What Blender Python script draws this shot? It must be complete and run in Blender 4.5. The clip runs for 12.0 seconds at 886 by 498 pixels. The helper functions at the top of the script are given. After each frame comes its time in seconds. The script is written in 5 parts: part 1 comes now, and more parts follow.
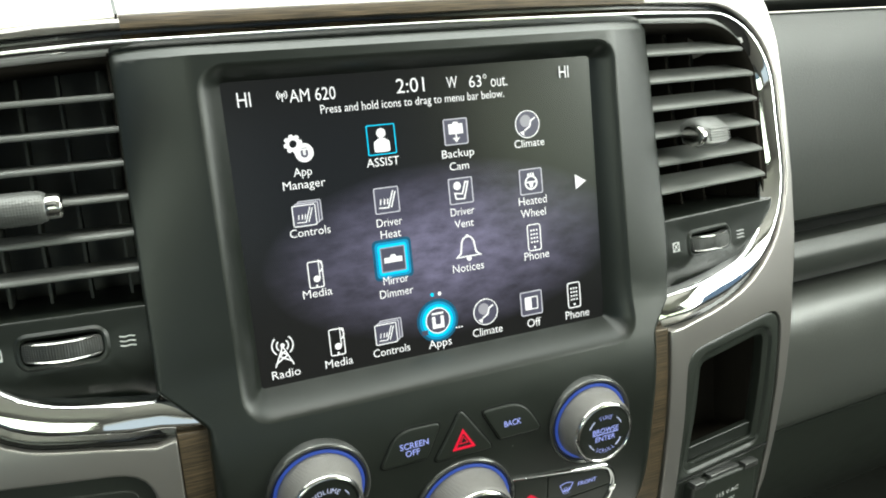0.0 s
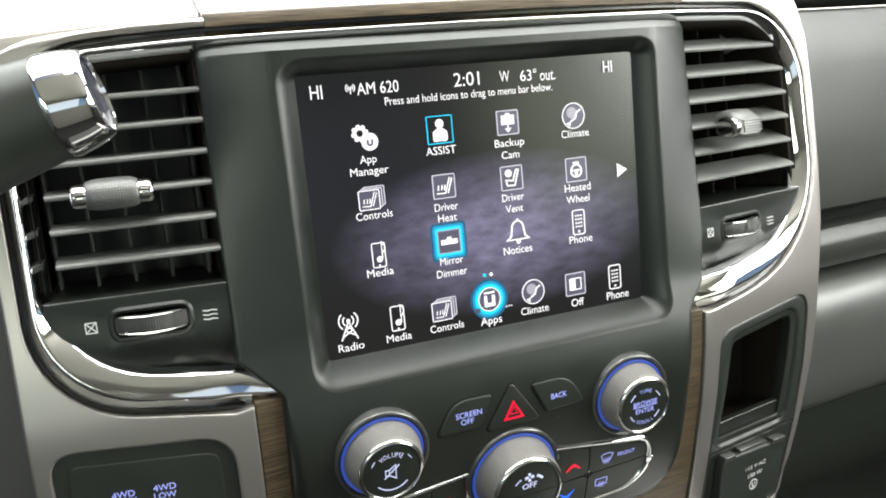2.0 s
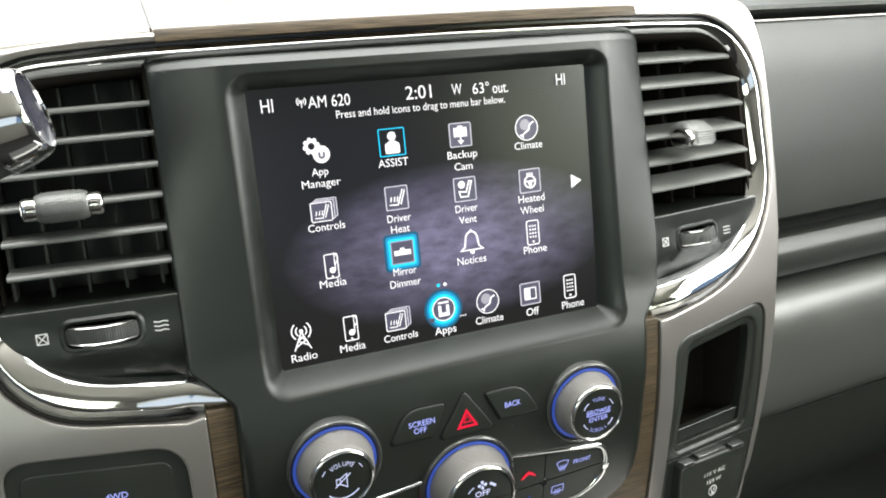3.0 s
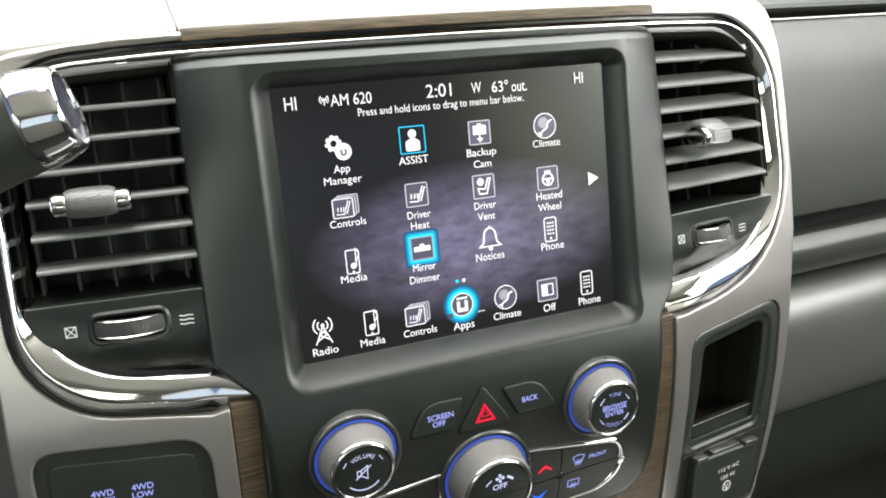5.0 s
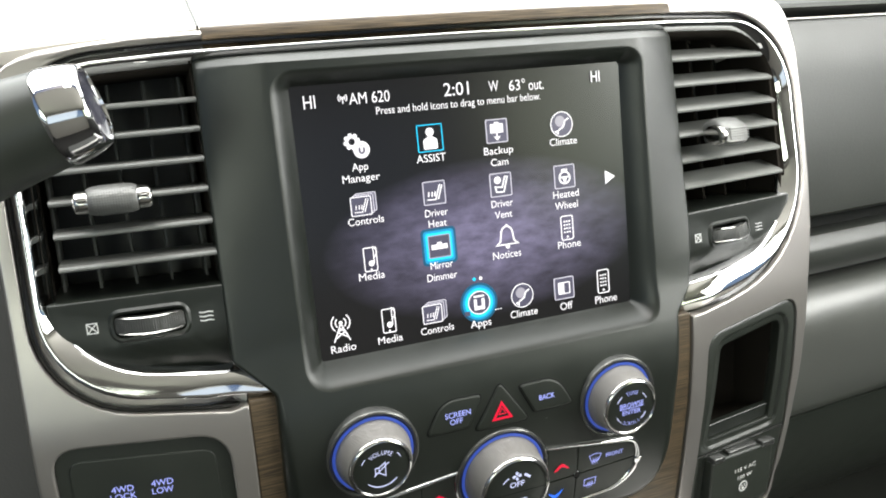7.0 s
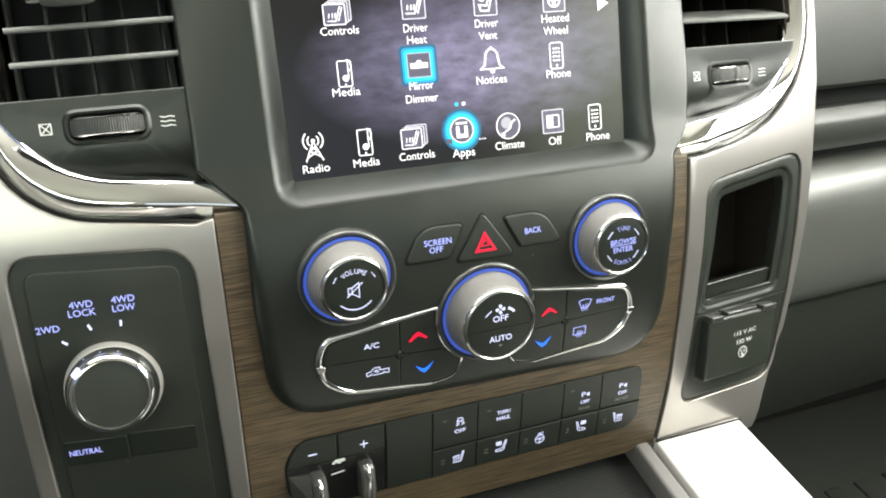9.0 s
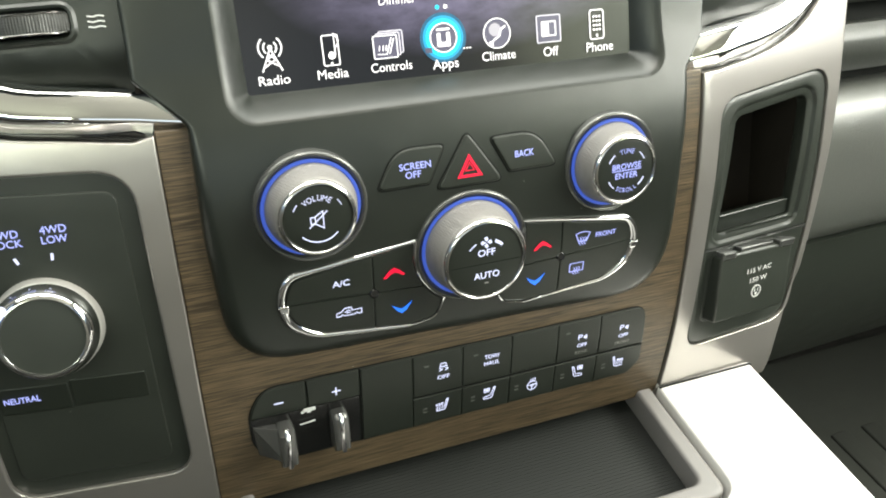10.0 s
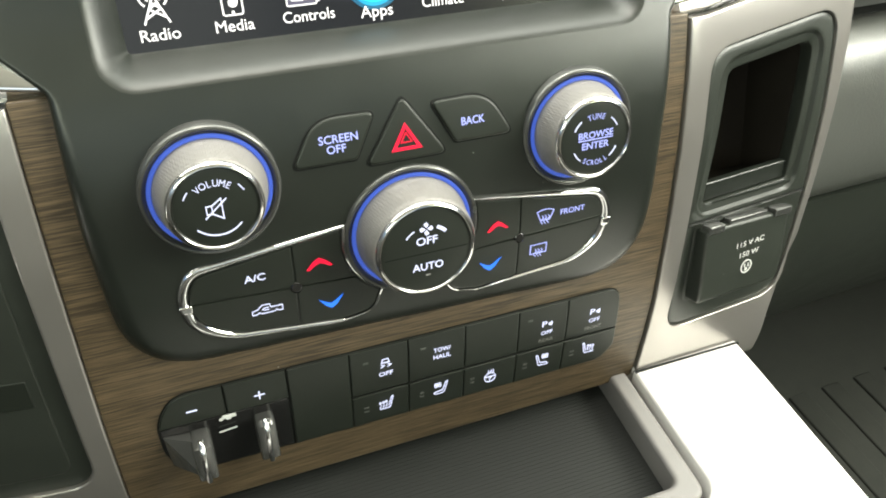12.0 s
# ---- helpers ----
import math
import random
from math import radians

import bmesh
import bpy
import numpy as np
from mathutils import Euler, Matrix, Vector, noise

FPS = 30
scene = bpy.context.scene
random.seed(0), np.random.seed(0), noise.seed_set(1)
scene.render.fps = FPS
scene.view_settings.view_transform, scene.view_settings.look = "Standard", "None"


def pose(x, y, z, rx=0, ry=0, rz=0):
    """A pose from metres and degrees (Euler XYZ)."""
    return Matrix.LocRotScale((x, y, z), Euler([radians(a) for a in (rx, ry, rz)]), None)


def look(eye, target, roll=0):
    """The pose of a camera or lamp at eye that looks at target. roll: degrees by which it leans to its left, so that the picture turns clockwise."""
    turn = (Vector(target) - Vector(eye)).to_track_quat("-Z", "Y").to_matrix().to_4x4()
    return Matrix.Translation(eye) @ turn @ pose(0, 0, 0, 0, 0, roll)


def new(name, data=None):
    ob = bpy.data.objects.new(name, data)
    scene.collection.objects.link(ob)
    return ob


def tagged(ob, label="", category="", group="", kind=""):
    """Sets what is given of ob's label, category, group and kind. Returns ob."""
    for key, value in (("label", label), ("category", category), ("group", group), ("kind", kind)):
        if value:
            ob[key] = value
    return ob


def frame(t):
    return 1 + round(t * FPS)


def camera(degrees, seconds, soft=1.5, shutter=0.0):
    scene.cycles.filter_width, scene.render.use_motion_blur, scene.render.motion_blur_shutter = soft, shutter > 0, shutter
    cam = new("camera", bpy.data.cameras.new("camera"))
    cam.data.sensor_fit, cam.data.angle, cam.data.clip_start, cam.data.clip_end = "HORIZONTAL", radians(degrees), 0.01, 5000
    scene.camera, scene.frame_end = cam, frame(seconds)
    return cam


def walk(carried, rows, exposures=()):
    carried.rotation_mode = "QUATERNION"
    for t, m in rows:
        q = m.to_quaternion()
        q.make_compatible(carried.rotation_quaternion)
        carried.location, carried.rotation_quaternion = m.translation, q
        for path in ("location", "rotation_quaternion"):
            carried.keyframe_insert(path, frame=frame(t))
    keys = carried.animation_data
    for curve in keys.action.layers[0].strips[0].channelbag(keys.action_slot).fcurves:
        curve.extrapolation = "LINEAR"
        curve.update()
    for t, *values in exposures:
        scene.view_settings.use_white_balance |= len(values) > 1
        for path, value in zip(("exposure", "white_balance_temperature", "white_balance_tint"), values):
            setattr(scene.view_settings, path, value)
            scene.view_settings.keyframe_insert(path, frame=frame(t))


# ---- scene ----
LEAN_BACK = 21.0
STACK = pose(0, 0, 0.62, -LEAN_BACK)  # screen centre, x to the passenger, y into the dash, z up the screen
cam = camera(58, 12.0, soft=1.9, shutter=0.25)
PATH = [
    (0, (-0.1335, -0.3428, 0.0465), (0.0127, 0.0232, -0.0217), -5.45),
    (0.5, (-0.1323, -0.3430, 0.0459), (0.0120, 0.0239, -0.0216), -5.46),
    (1, (-0.1304, -0.3403, 0.0438), (0.0141, 0.0264, -0.0245), -5.48),
    (1.5, (-0.1337, -0.3405, 0.0422), (0.0099, 0.0267, -0.0252), -5.53),
    (2, (-0.1642, -0.3592, 0.0472), (-0.0220, 0.0080, -0.0230), -5.41),
    (2.5, (-0.1552, -0.3699, 0.0497), (-0.0116, -0.0030, -0.0190), -5.43),
    (3, (-0.1460, -0.3712, 0.0498), (-0.0016, -0.0046, -0.0191), -5.43),
    (5, (-0.1528, -0.3743, 0.0508), (-0.0127, -0.0063, -0.0191), -5.33),
    (5.5, (-0.1550, -0.3738, 0.0502), (-0.0157, -0.0053, -0.0193), -5.32),
    (6, (-0.1553, -0.3747, 0.0509), (-0.0171, -0.0058, -0.0183), -5.31),
    (6.5, (-0.1569, -0.3755, 0.0506), (-0.0200, -0.0058, -0.0175), -5.34),
    (6.7, (-0.1573, -0.3747, 0.0496), (-0.0211, -0.0047, -0.0179), -5.40),
    (7.5, (-0.1570, -0.3748, 0.0423), (-0.0213, -0.0048, -0.0257), -5.42),
    (8, (-0.1561, -0.3752, 0.0203), (-0.0218, -0.0049, -0.0492), -5.47),
    (8.3, (-0.1553, -0.3756, 0.0008), (-0.0222, -0.0051, -0.0701), -5.51),
    (8.5, (-0.1551, -0.3729, -0.0162), (-0.0234, -0.0022, -0.0886), -5.45),
    (9, (-0.1476, -0.3690, -0.0323), (-0.0176, 0.0015, -0.1084), -5.40),
    (9.5, (-0.1331, -0.3583, -0.0417), (-0.0059, 0.0105, -0.1298), -5.41),
    (10, (-0.1241, -0.3326, -0.0490), (-0.0007, 0.0335, -0.1528), -5.56),
    (10.5, (-0.1036, -0.3113, -0.0503), (0.0164, 0.0524, -0.1655), -5.74),
    (11, (-0.0888, -0.2988, -0.0491), (0.0285, 0.0628, -0.1734), -5.88),
    (11.5, (-0.0847, -0.2909, -0.0449), (0.0328, 0.0675, -0.1781), -5.92),
    (12, (-0.0823, -0.2856, -0.0440), (0.0363, 0.0701, -0.1834), -5.88),
]
EXPOSURE = [(0.0, 0.06, 6480, 2), (0.4, 0.27, 6480, 8), (1.5, 0.28, 6480, 10), (6.7, 0.32, 6480, 12), (8.5, 0.74, 6620, 10), (10.0, 0.92, 6780, 7), (12.0, 0.99, 6900, 6)]
walk(cam, [(t, STACK @ look(eye, target, roll)) for t, eye, target, roll in PATH], EXPOSURE)

# ---- light ----
world = bpy.data.worlds.new("sky")
scene.world = world
world.use_nodes = True
wn = world.node_tree.nodes
sky = wn.new("ShaderNodeTexSky")
sky.sky_type, sky.sun_disc = "NISHITA", False
sky.sun_elevation, sky.sun_rotation = radians(80), radians(200)
wn["Background"].inputs["Strength"].default_value = 0.08
world.node_tree.links.new(sky.outputs["Color"], wn["Background"].inputs["Color"])

sun = new("sun", bpy.data.lights.new("sun", "SUN"))
sun.data.energy, sun.data.angle, sun.data.color = 1.0, radians(12), (1.0, 0.96, 0.9)
sun.matrix_world = look((0.1, -0.35, 3.6), (0, -0.1, 0.6))


def window_light(name, place, target, width, height, watts, colour):
    lamp = new(name, bpy.data.lights.new(name, "AREA"))
    lamp.data.shape, lamp.data.size, lamp.data.size_y = "RECTANGLE", width, height
    lamp.data.energy, lamp.data.color = watts, colour
    lamp.matrix_world = look(place, target)
    return lamp


window_light("windshield_daylight", (0, 0.275, 1.079), (0, -0.075, 0.499), 1.45, 0.76, 20.5, (0.98, 1.0, 0.94))
window_light("driver_window_daylight", (-0.80, -0.88, 1.07), (0, -0.10, 0.66), 0.60, 0.26, 2.5, (0.92, 1.0, 0.82))
window_light("passenger_window_daylight", (0.80, -0.40, 1.02), (0, -0.25, 0.58), 0.86, 0.40, 14.0, (0.99, 1.0, 0.94))
window_light("rear_passenger_window_daylight", (0.80, -1.08, 1.03), (0, -0.2, 0.62), 0.42, 0.36, 1.5, (0.90, 1.0, 0.72))
window_light("rear_window_daylight", (-0.20, -1.36, 1.06), (-0.1, 0, 0.6), 0.70, 0.36, 0.5, (0.94, 1.0, 0.92))


# ---- materials ----
def material(name, colour, rough=0.5, metal=0.0, vary=0.15, scale=60.0, grain=0.0, grain_scale=2500.0, stretch=(1, 1, 1), coat=0.0, rough_vary=0.08, spec=0.5):
    """Colour with a slow mottle and a fine grain, on the object's own metres."""
    m = bpy.data.materials.new(name)
    m.use_nodes = True
    nt = m.node_tree
    n, link = nt.nodes, nt.links.new
    b = n["Principled BSDF"]
    b.inputs["Metallic"].default_value, b.inputs["Roughness"].default_value = metal, rough
    b.inputs["Coat Weight"].default_value, b.inputs["Coat Roughness"].default_value = coat, 0.12
    b.inputs["Specular IOR Level"].default_value = spec
    co = n.new("ShaderNodeTexCoord")
    mp = n.new("ShaderNodeMapping")
    mp.inputs["Scale"].default_value = stretch
    link(co.outputs["Object"], mp.inputs["Vector"])
    slow = n.new("ShaderNodeTexNoise")
    slow.inputs["Scale"].default_value, slow.inputs["Detail"].default_value = scale, 5
    link(mp.outputs["Vector"], slow.inputs["Vector"])
    mix = n.new("ShaderNodeMix")
    mix.data_type = "RGBA"
    mix.inputs[6].default_value = (*[c * (1 - vary) for c in colour], 1)
    mix.inputs[7].default_value = (*[min(1, c * (1 + vary)) for c in colour], 1)
    link(slow.outputs["Fac"], mix.inputs[0])
    link(mix.outputs[2], b.inputs["Base Color"])
    rr = n.new("ShaderNodeMapRange")
    rr.inputs["To Min"].default_value, rr.inputs["To Max"].default_value = max(0.01, rough - rough_vary), rough + rough_vary
    link(slow.outputs["Fac"], rr.inputs["Value"])
    link(rr.outputs["Result"], b.inputs["Roughness"])
    if grain:
        fine = n.new("ShaderNodeTexNoise")
        fine.inputs["Scale"].default_value, fine.inputs["Detail"].default_value = grain_scale, 2
        link(mp.outputs["Vector"], fine.inputs["Vector"])
        bump = n.new("ShaderNodeBump")
        bump.inputs["Strength"].default_value, bump.inputs["Distance"].default_value = grain, 0.0004
        link(fine.outputs["Fac"], bump.inputs["Height"])
        link(bump.outputs["Normal"], b.inputs["Normal"])
    return m


def glow(name, colour, strength):
    m = bpy.data.materials.new(name)
    m.use_nodes = True
    b = m.node_tree.nodes["Principled BSDF"]
    b.inputs["Base Color"].default_value = (*[0.3 * c for c in colour], 1)
    b.inputs["Emission Color"].default_value = (*colour, 1)
    b.inputs["Emission Strength"].default_value = strength
    b.inputs["Roughness"].default_value = 0.4
    return m


def wood_material():
    m = bpy.data.materials.new("brown_wood_grain")
    m.use_nodes = True
    n, link = m.node_tree.nodes, m.node_tree.links.new
    b = n["Principled BSDF"]
    co, mp = n.new("ShaderNodeTexCoord"), n.new("ShaderNodeMapping")
    mp.inputs["Scale"].default_value = (34, 60, 1500)
    link(co.outputs["Object"], mp.inputs["Vector"])
    streak = n.new("ShaderNodeTexNoise")
    streak.inputs["Scale"].default_value, streak.inputs["Detail"].default_value, streak.inputs["Roughness"].default_value = 1.6, 3, 0.5
    link(mp.outputs["Vector"], streak.inputs["Vector"])
    wide = n.new("ShaderNodeMapping")
    wide.inputs["Scale"].default_value = (6, 20, 90)
    link(co.outputs["Object"], wide.inputs["Vector"])
    band = n.new("ShaderNodeTexNoise")
    band.inputs["Scale"].default_value, band.inputs["Detail"].default_value = 1.3, 3
    link(wide.outputs["Vector"], band.inputs["Vector"])
    add = n.new("ShaderNodeMath")
    add.operation = "MULTIPLY_ADD"
    add.inputs[1].default_value = 0.86
    link(streak.outputs["Fac"], add.inputs[0])
    half = n.new("ShaderNodeMath")
    half.operation = "MULTIPLY"
    half.inputs[1].default_value = 0.14
    link(band.outputs["Fac"], half.inputs[0])
    link(half.outputs[0], add.inputs[2])
    ramp = n.new("ShaderNodeValToRGB")
    ramp.color_ramp.elements[0].position, ramp.color_ramp.elements[0].color = 0.38, (0.026, 0.0188, 0.0112, 1)
    ramp.color_ramp.elements[1].position, ramp.color_ramp.elements[1].color = 0.66, (0.120, 0.086, 0.050, 1)
    link(add.outputs[0], ramp.inputs["Fac"])
    link(ramp.outputs["Color"], b.inputs["Base Color"])
    bump = n.new("ShaderNodeBump")
    bump.inputs["Strength"].default_value, bump.inputs["Distance"].default_value = 0.25, 0.0003
    link(streak.outputs["Fac"], bump.inputs["Height"])
    link(bump.outputs["Normal"], b.inputs["Normal"])
    b.inputs["Roughness"].default_value, b.inputs["Specular IOR Level"].default_value = 0.42, 0.38
    return m


def display_material():
    """The lit picture of the display: near black, with a slate-violet cloud across the middle, under glossy glass."""
    m = bpy.data.materials.new("display_picture")
    m.use_nodes = True
    n, link = m.node_tree.nodes, m.node_tree.links.new
    b = n["Principled BSDF"]
    b.inputs["Base Color"].default_value, b.inputs["Roughness"].default_value = (0.004, 0.004, 0.004, 1), 0.20
    b.inputs["Specular IOR Level"].default_value = 0.35
    co = n.new("ShaderNodeTexCoord")
    mp = n.new("ShaderNodeMapping")
    mp.inputs["Location"].default_value = (-0.10, 0, 0.42)
    mp.inputs["Scale"].default_value = (11.0, 0.0, 24.0)
    link(co.outputs["Object"], mp.inputs["Vector"])
    ball = n.new("ShaderNodeTexGradient")
    ball.gradient_type = "SPHERICAL"
    link(mp.outputs["Vector"], ball.inputs["Vector"])
    tx = n.new("ShaderNodeMapping")
    tx.inputs["Scale"].default_value = (1, 1, 2.2)
    link(co.outputs["Object"], tx.inputs["Vector"])
    cloud = n.new("ShaderNodeTexNoise")
    cloud.inputs["Scale"].default_value, cloud.inputs["Detail"].default_value, cloud.inputs["Roughness"].default_value = 65, 8, 0.62
    link(tx.outputs["Vector"], cloud.inputs["Vector"])
    sharp = n.new("ShaderNodeMapRange")
    sharp.inputs["From Min"].default_value, sharp.inputs["From Max"].default_value = 0.25, 0.75
    sharp.inputs["To Min"].default_value, sharp.inputs["To Max"].default_value = 0.35, 1.3
    link(cloud.outputs["Fac"], sharp.inputs["Value"])
    mul = n.new("ShaderNodeMath")
    mul.operation = "MULTIPLY"
    link(ball.outputs["Fac"], mul.inputs[0])
    link(sharp.outputs["Result"], mul.inputs[1])
    base = n.new("ShaderNodeMix")
    base.data_type = "RGBA"
    base.inputs[6].default_value, base.inputs[7].default_value = (0.0090, 0.0088, 0.0090, 1), (0.25, 0.228, 0.355, 1)
    link(mul.outputs[0], base.inputs[0])
    link(base.outputs[2], b.inputs["Emission Color"])
    b.inputs["Emission Strength"].default_value = 1.0
    return m


def dusty(m, scale=170.0, share=0.10):
    """Sparse pale specks of dust over a material."""
    n, link = m.node_tree.nodes, m.node_tree.links.new
    b = n["Principled BSDF"]
    co, cell = n.new("ShaderNodeTexCoord"), n.new("ShaderNodeTexVoronoi")
    cell.inputs["Scale"].default_value = scale
    link(co.outputs["Object"], cell.inputs["Vector"])
    pick = n.new("ShaderNodeSeparateColor")
    link(cell.outputs["Color"], pick.inputs["Color"])
    size = n.new("ShaderNodeMapRange")
    size.inputs["From Min"].default_value, size.inputs["From Max"].default_value = 1.0 - share, 1.0
    size.inputs["To Min"].default_value, size.inputs["To Max"].default_value = 0.0, 0.055
    link(pick.outputs["Red"], size.inputs["Value"])
    speck = n.new("ShaderNodeMath")
    speck.operation = "LESS_THAN"
    link(cell.outputs["Distance"], speck.inputs[0])
    link(size.outputs["Result"], speck.inputs[1])
    part_of = n.new("ShaderNodeMath")
    part_of.operation = "MULTIPLY"
    part_of.inputs[1].default_value = 0.6
    link(speck.outputs[0], part_of.inputs[0])
    old = b.inputs["Base Color"].links[0].from_socket
    mix = n.new("ShaderNodeMix")
    mix.data_type = "RGBA"
    mix.inputs[7].default_value = (0.30, 0.30, 0.28, 1)
    link(old, mix.inputs[6])
    link(part_of.outputs[0], mix.inputs[0])
    link(mix.outputs[2], b.inputs["Base Color"])
    return m


def knurled(name, colour, rough, metal, scale, strength):
    """Plastic with a fine dotted mesh pressed into it."""
    m = material(name, colour, rough, metal, vary=0.1)
    n, link = m.node_tree.nodes, m.node_tree.links.new
    co = n.new("ShaderNodeTexCoord")
    dots = n.new("ShaderNodeTexVoronoi")
    dots.inputs["Scale"].default_value, dots.inputs["Randomness"].default_value = scale, 0.15
    link(co.outputs["Object"], dots.inputs["Vector"])
    bump = n.new("ShaderNodeBump")
    bump.inputs["Strength"].default_value, bump.inputs["Distance"].default_value = strength, 0.0003
    bump.invert = True
    link(dots.outputs["Distance"], bump.inputs["Height"])
    link(bump.outputs["Normal"], n["Principled BSDF"].inputs["Normal"])
    return m


BEZEL = material("charcoal_soft_plastic", (0.0115, 0.0140, 0.0112), 0.32, vary=0.12, spec=0.48, grain=0.18, grain_scale=3500)
BLACK = material("black_plastic", (0.0210, 0.0245, 0.0200), 0.38, vary=0.2, grain=0.12, grain_scale=3000)
KEY = material("matt_black_key", (0.0112, 0.0140, 0.0105), 0.42, vary=0.15, spec=0.4, grain=0.1, grain_scale=4000)
# dull and dark, carries the shade inside the pocket and the vents
VOID = material("recess_shade_plastic", (0.022, 0.019, 0.016), 0.9, spec=0.05)
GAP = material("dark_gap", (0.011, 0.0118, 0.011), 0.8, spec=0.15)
DUCT = material("black_duct_plastic", (0.060, 0.063, 0.058), 0.6, vary=0.15)
VANE = material("vent_slat_plastic", (0.140, 0.144, 0.136), 0.34, vary=0.12, grain=0.1)
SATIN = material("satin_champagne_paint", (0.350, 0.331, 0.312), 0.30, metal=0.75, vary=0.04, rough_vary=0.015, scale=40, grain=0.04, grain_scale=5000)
# paler and less metallic than SATIN
PALE = material("pale_satin", (0.66, 0.64, 0.62), 0.38, metal=0.1, vary=0.04, scale=40, grain=0.04, grain_scale=5000)
BEIGE = material("beige_dash_skin", (0.60, 0.562, 0.515), 0.5, vary=0.05, scale=50, grain=0.12, grain_scale=1800)
CHROME = material("polished_chrome", (0.70, 0.70, 0.70), 0.06, metal=1.0, vary=0.03, rough_vary=0.03)
SATINRING = material("satin_chrome", (0.58, 0.57, 0.55), 0.17, metal=1.0, vary=0.05)
SMOKE = material("smoked_chrome", (0.12, 0.12, 0.115), 0.26, metal=0.6, vary=0.05, rough_vary=0.03)
WOOD = wood_material()
SILVER = material("satin_silver_plastic", (0.33, 0.32, 0.30), 0.45, metal=0.25, vary=0.06, grain=0.08)
KNURL = knurled("knurled_grey_plastic", (0.042, 0.043, 0.041), 0.36, 0.2, 1100, 0.8)
DOTTED = knurled("knurled_silver_plastic", (0.195, 0.186, 0.176), 0.42, 0.25, 1300, 0.9)
GRIPGREY = knurled("dotted_grey_plastic", (0.15, 0.152, 0.146), 0.34, 0.3, 900, 0.6)
COLLAR = material("charcoal_satin_collar", (0.11, 0.112, 0.108), 0.24, metal=0.65, vary=0.1)
GLOSS = material("gloss_black_plastic", (0.010, 0.010, 0.010), 0.16, vary=0.2, rough_vary=0.05)
LEATHER = material("charcoal_grained_skin", (0.046, 0.049, 0.045), 0.38, vary=0.1, scale=30, grain=0.3, grain_scale=1200)
ROLL = material("padded_grey_skin", (0.060, 0.063, 0.057), 0.39, vary=0.1, spec=0.9, scale=30, grain=0.5, grain_scale=950)
PAD = material("grey_grained_skin", (0.029, 0.0315, 0.028), 0.42, vary=0.08, scale=30, grain=0.45, grain_scale=900)
RUBBER = material("black_ribbed_rubber", (0.010, 0.0112, 0.010), 0.7, vary=0.2, spec=0.3, grain=0.1)
TRAYRIM = material("warm_grey_plastic", (0.15, 0.142, 0.137), 0.5, vary=0.08, grain=0.2, grain_scale=2500)
FLOORMAT = material("dull_floor_rubber", (0.030, 0.032, 0.028), 0.85, vary=0.2, grain=0.3, spec=0.2)
CARPET = material("dark_carpet", (0.030, 0.029, 0.028), 0.95, vary=0.3, scale=90, grain=0.9, grain_scale=600, spec=0.1)
LINER = material("pale_headliner", (0.58, 0.56, 0.52), 0.9, vary=0.05, grain=0.3, grain_scale=900)
BEIGETRIM = material("beige_cab_trim", (0.18, 0.17, 0.15), 0.8, vary=0.1, grain=0.3, grain_scale=900)
SHELL = material("dark_grey_trim", (0.07, 0.07, 0.068), 0.7, vary=0.1, grain=0.3, grain_scale=900)
LENS = material("smoked_lens", (0.022, 0.022, 0.032), 0.20, vary=0.4, spec=0.35)
PRINT = material("white_print", (0.62, 0.63, 0.62), 0.5, vary=0.03)
FAINT = material("grey_print", (0.19, 0.19, 0.18), 0.5, vary=0.05)
LIT = glow("cool_white_backlight", (0.66, 0.70, 1.0), 0.72)
LITBLUE = glow("violet_white_backlight", (0.40, 0.45, 1.0), 0.68)
RING = glow("blue_ring_light", (0.06, 0.13, 0.66), 0.36)
RED = glow("red_backlight", (1.0, 0.004, 0.050), 0.52)
BLUE = glow("blue_backlight", (0.015, 0.17, 1.0), 0.75)
WHITE = glow("screen_white", (1.0, 0.98, 1.0), 0.78)
DIMWHITE = glow("screen_grey", (0.42, 0.40, 0.46), 0.6)
EDGE = glow("screen_pale_edge", (0.62, 0.60, 0.68), 0.8)
TILE = glow("screen_tile", (0.085, 0.08, 0.13), 0.6)
CYAN = glow("screen_cyan", (0.0, 0.55, 0.85), 1.0)
DISPLAY = display_material()

for dull in (BEZEL, KEY, BLACK, VANE, WOOD, SATIN):
    dusty(dull)


# ---- building tools ----
LOCAL = {}


def thing(name, at, label, category, group="", kind="", turn=None):
    """An Empty at a place of the stack's own coordinates; its parts are given in those coordinates."""
    ob = new(name)
    ob.empty_display_size = 0.01
    m = Matrix.Translation(at) @ (turn or Matrix())
    ob.matrix_world = STACK @ m
    LOCAL[ob.name] = m.inverted()
    return tagged(ob, label, category, group, kind)


def part(name, bm, mat, parent, label="", smooth=35, local=False):
    me = bpy.data.meshes.new(name)
    if not local:
        bm.transform(LOCAL[parent.name])
    bmesh.ops.recalc_face_normals(bm, faces=bm.faces)
    bm.to_mesh(me)
    bm.free()
    me.materials.append(mat)
    me.shade_smooth()
    me.set_sharp_from_angle(angle=radians(smooth))
    ob = new(name, me)
    ob.parent = parent
    LOCAL[ob.name] = LOCAL[parent.name]
    return tagged(ob, label)


EASED = [0.0012 * k for k in range(-6, 7)]


def profile(*pairs):
    """y over z by straight pieces with their bends eased; pairs of (z, y) from the top down."""
    zs, ys = [-z for z, _ in pairs], [y for _, y in pairs]
    return lambda x, z: float(np.mean(np.interp([-z + d for d in EASED], zs, ys)))


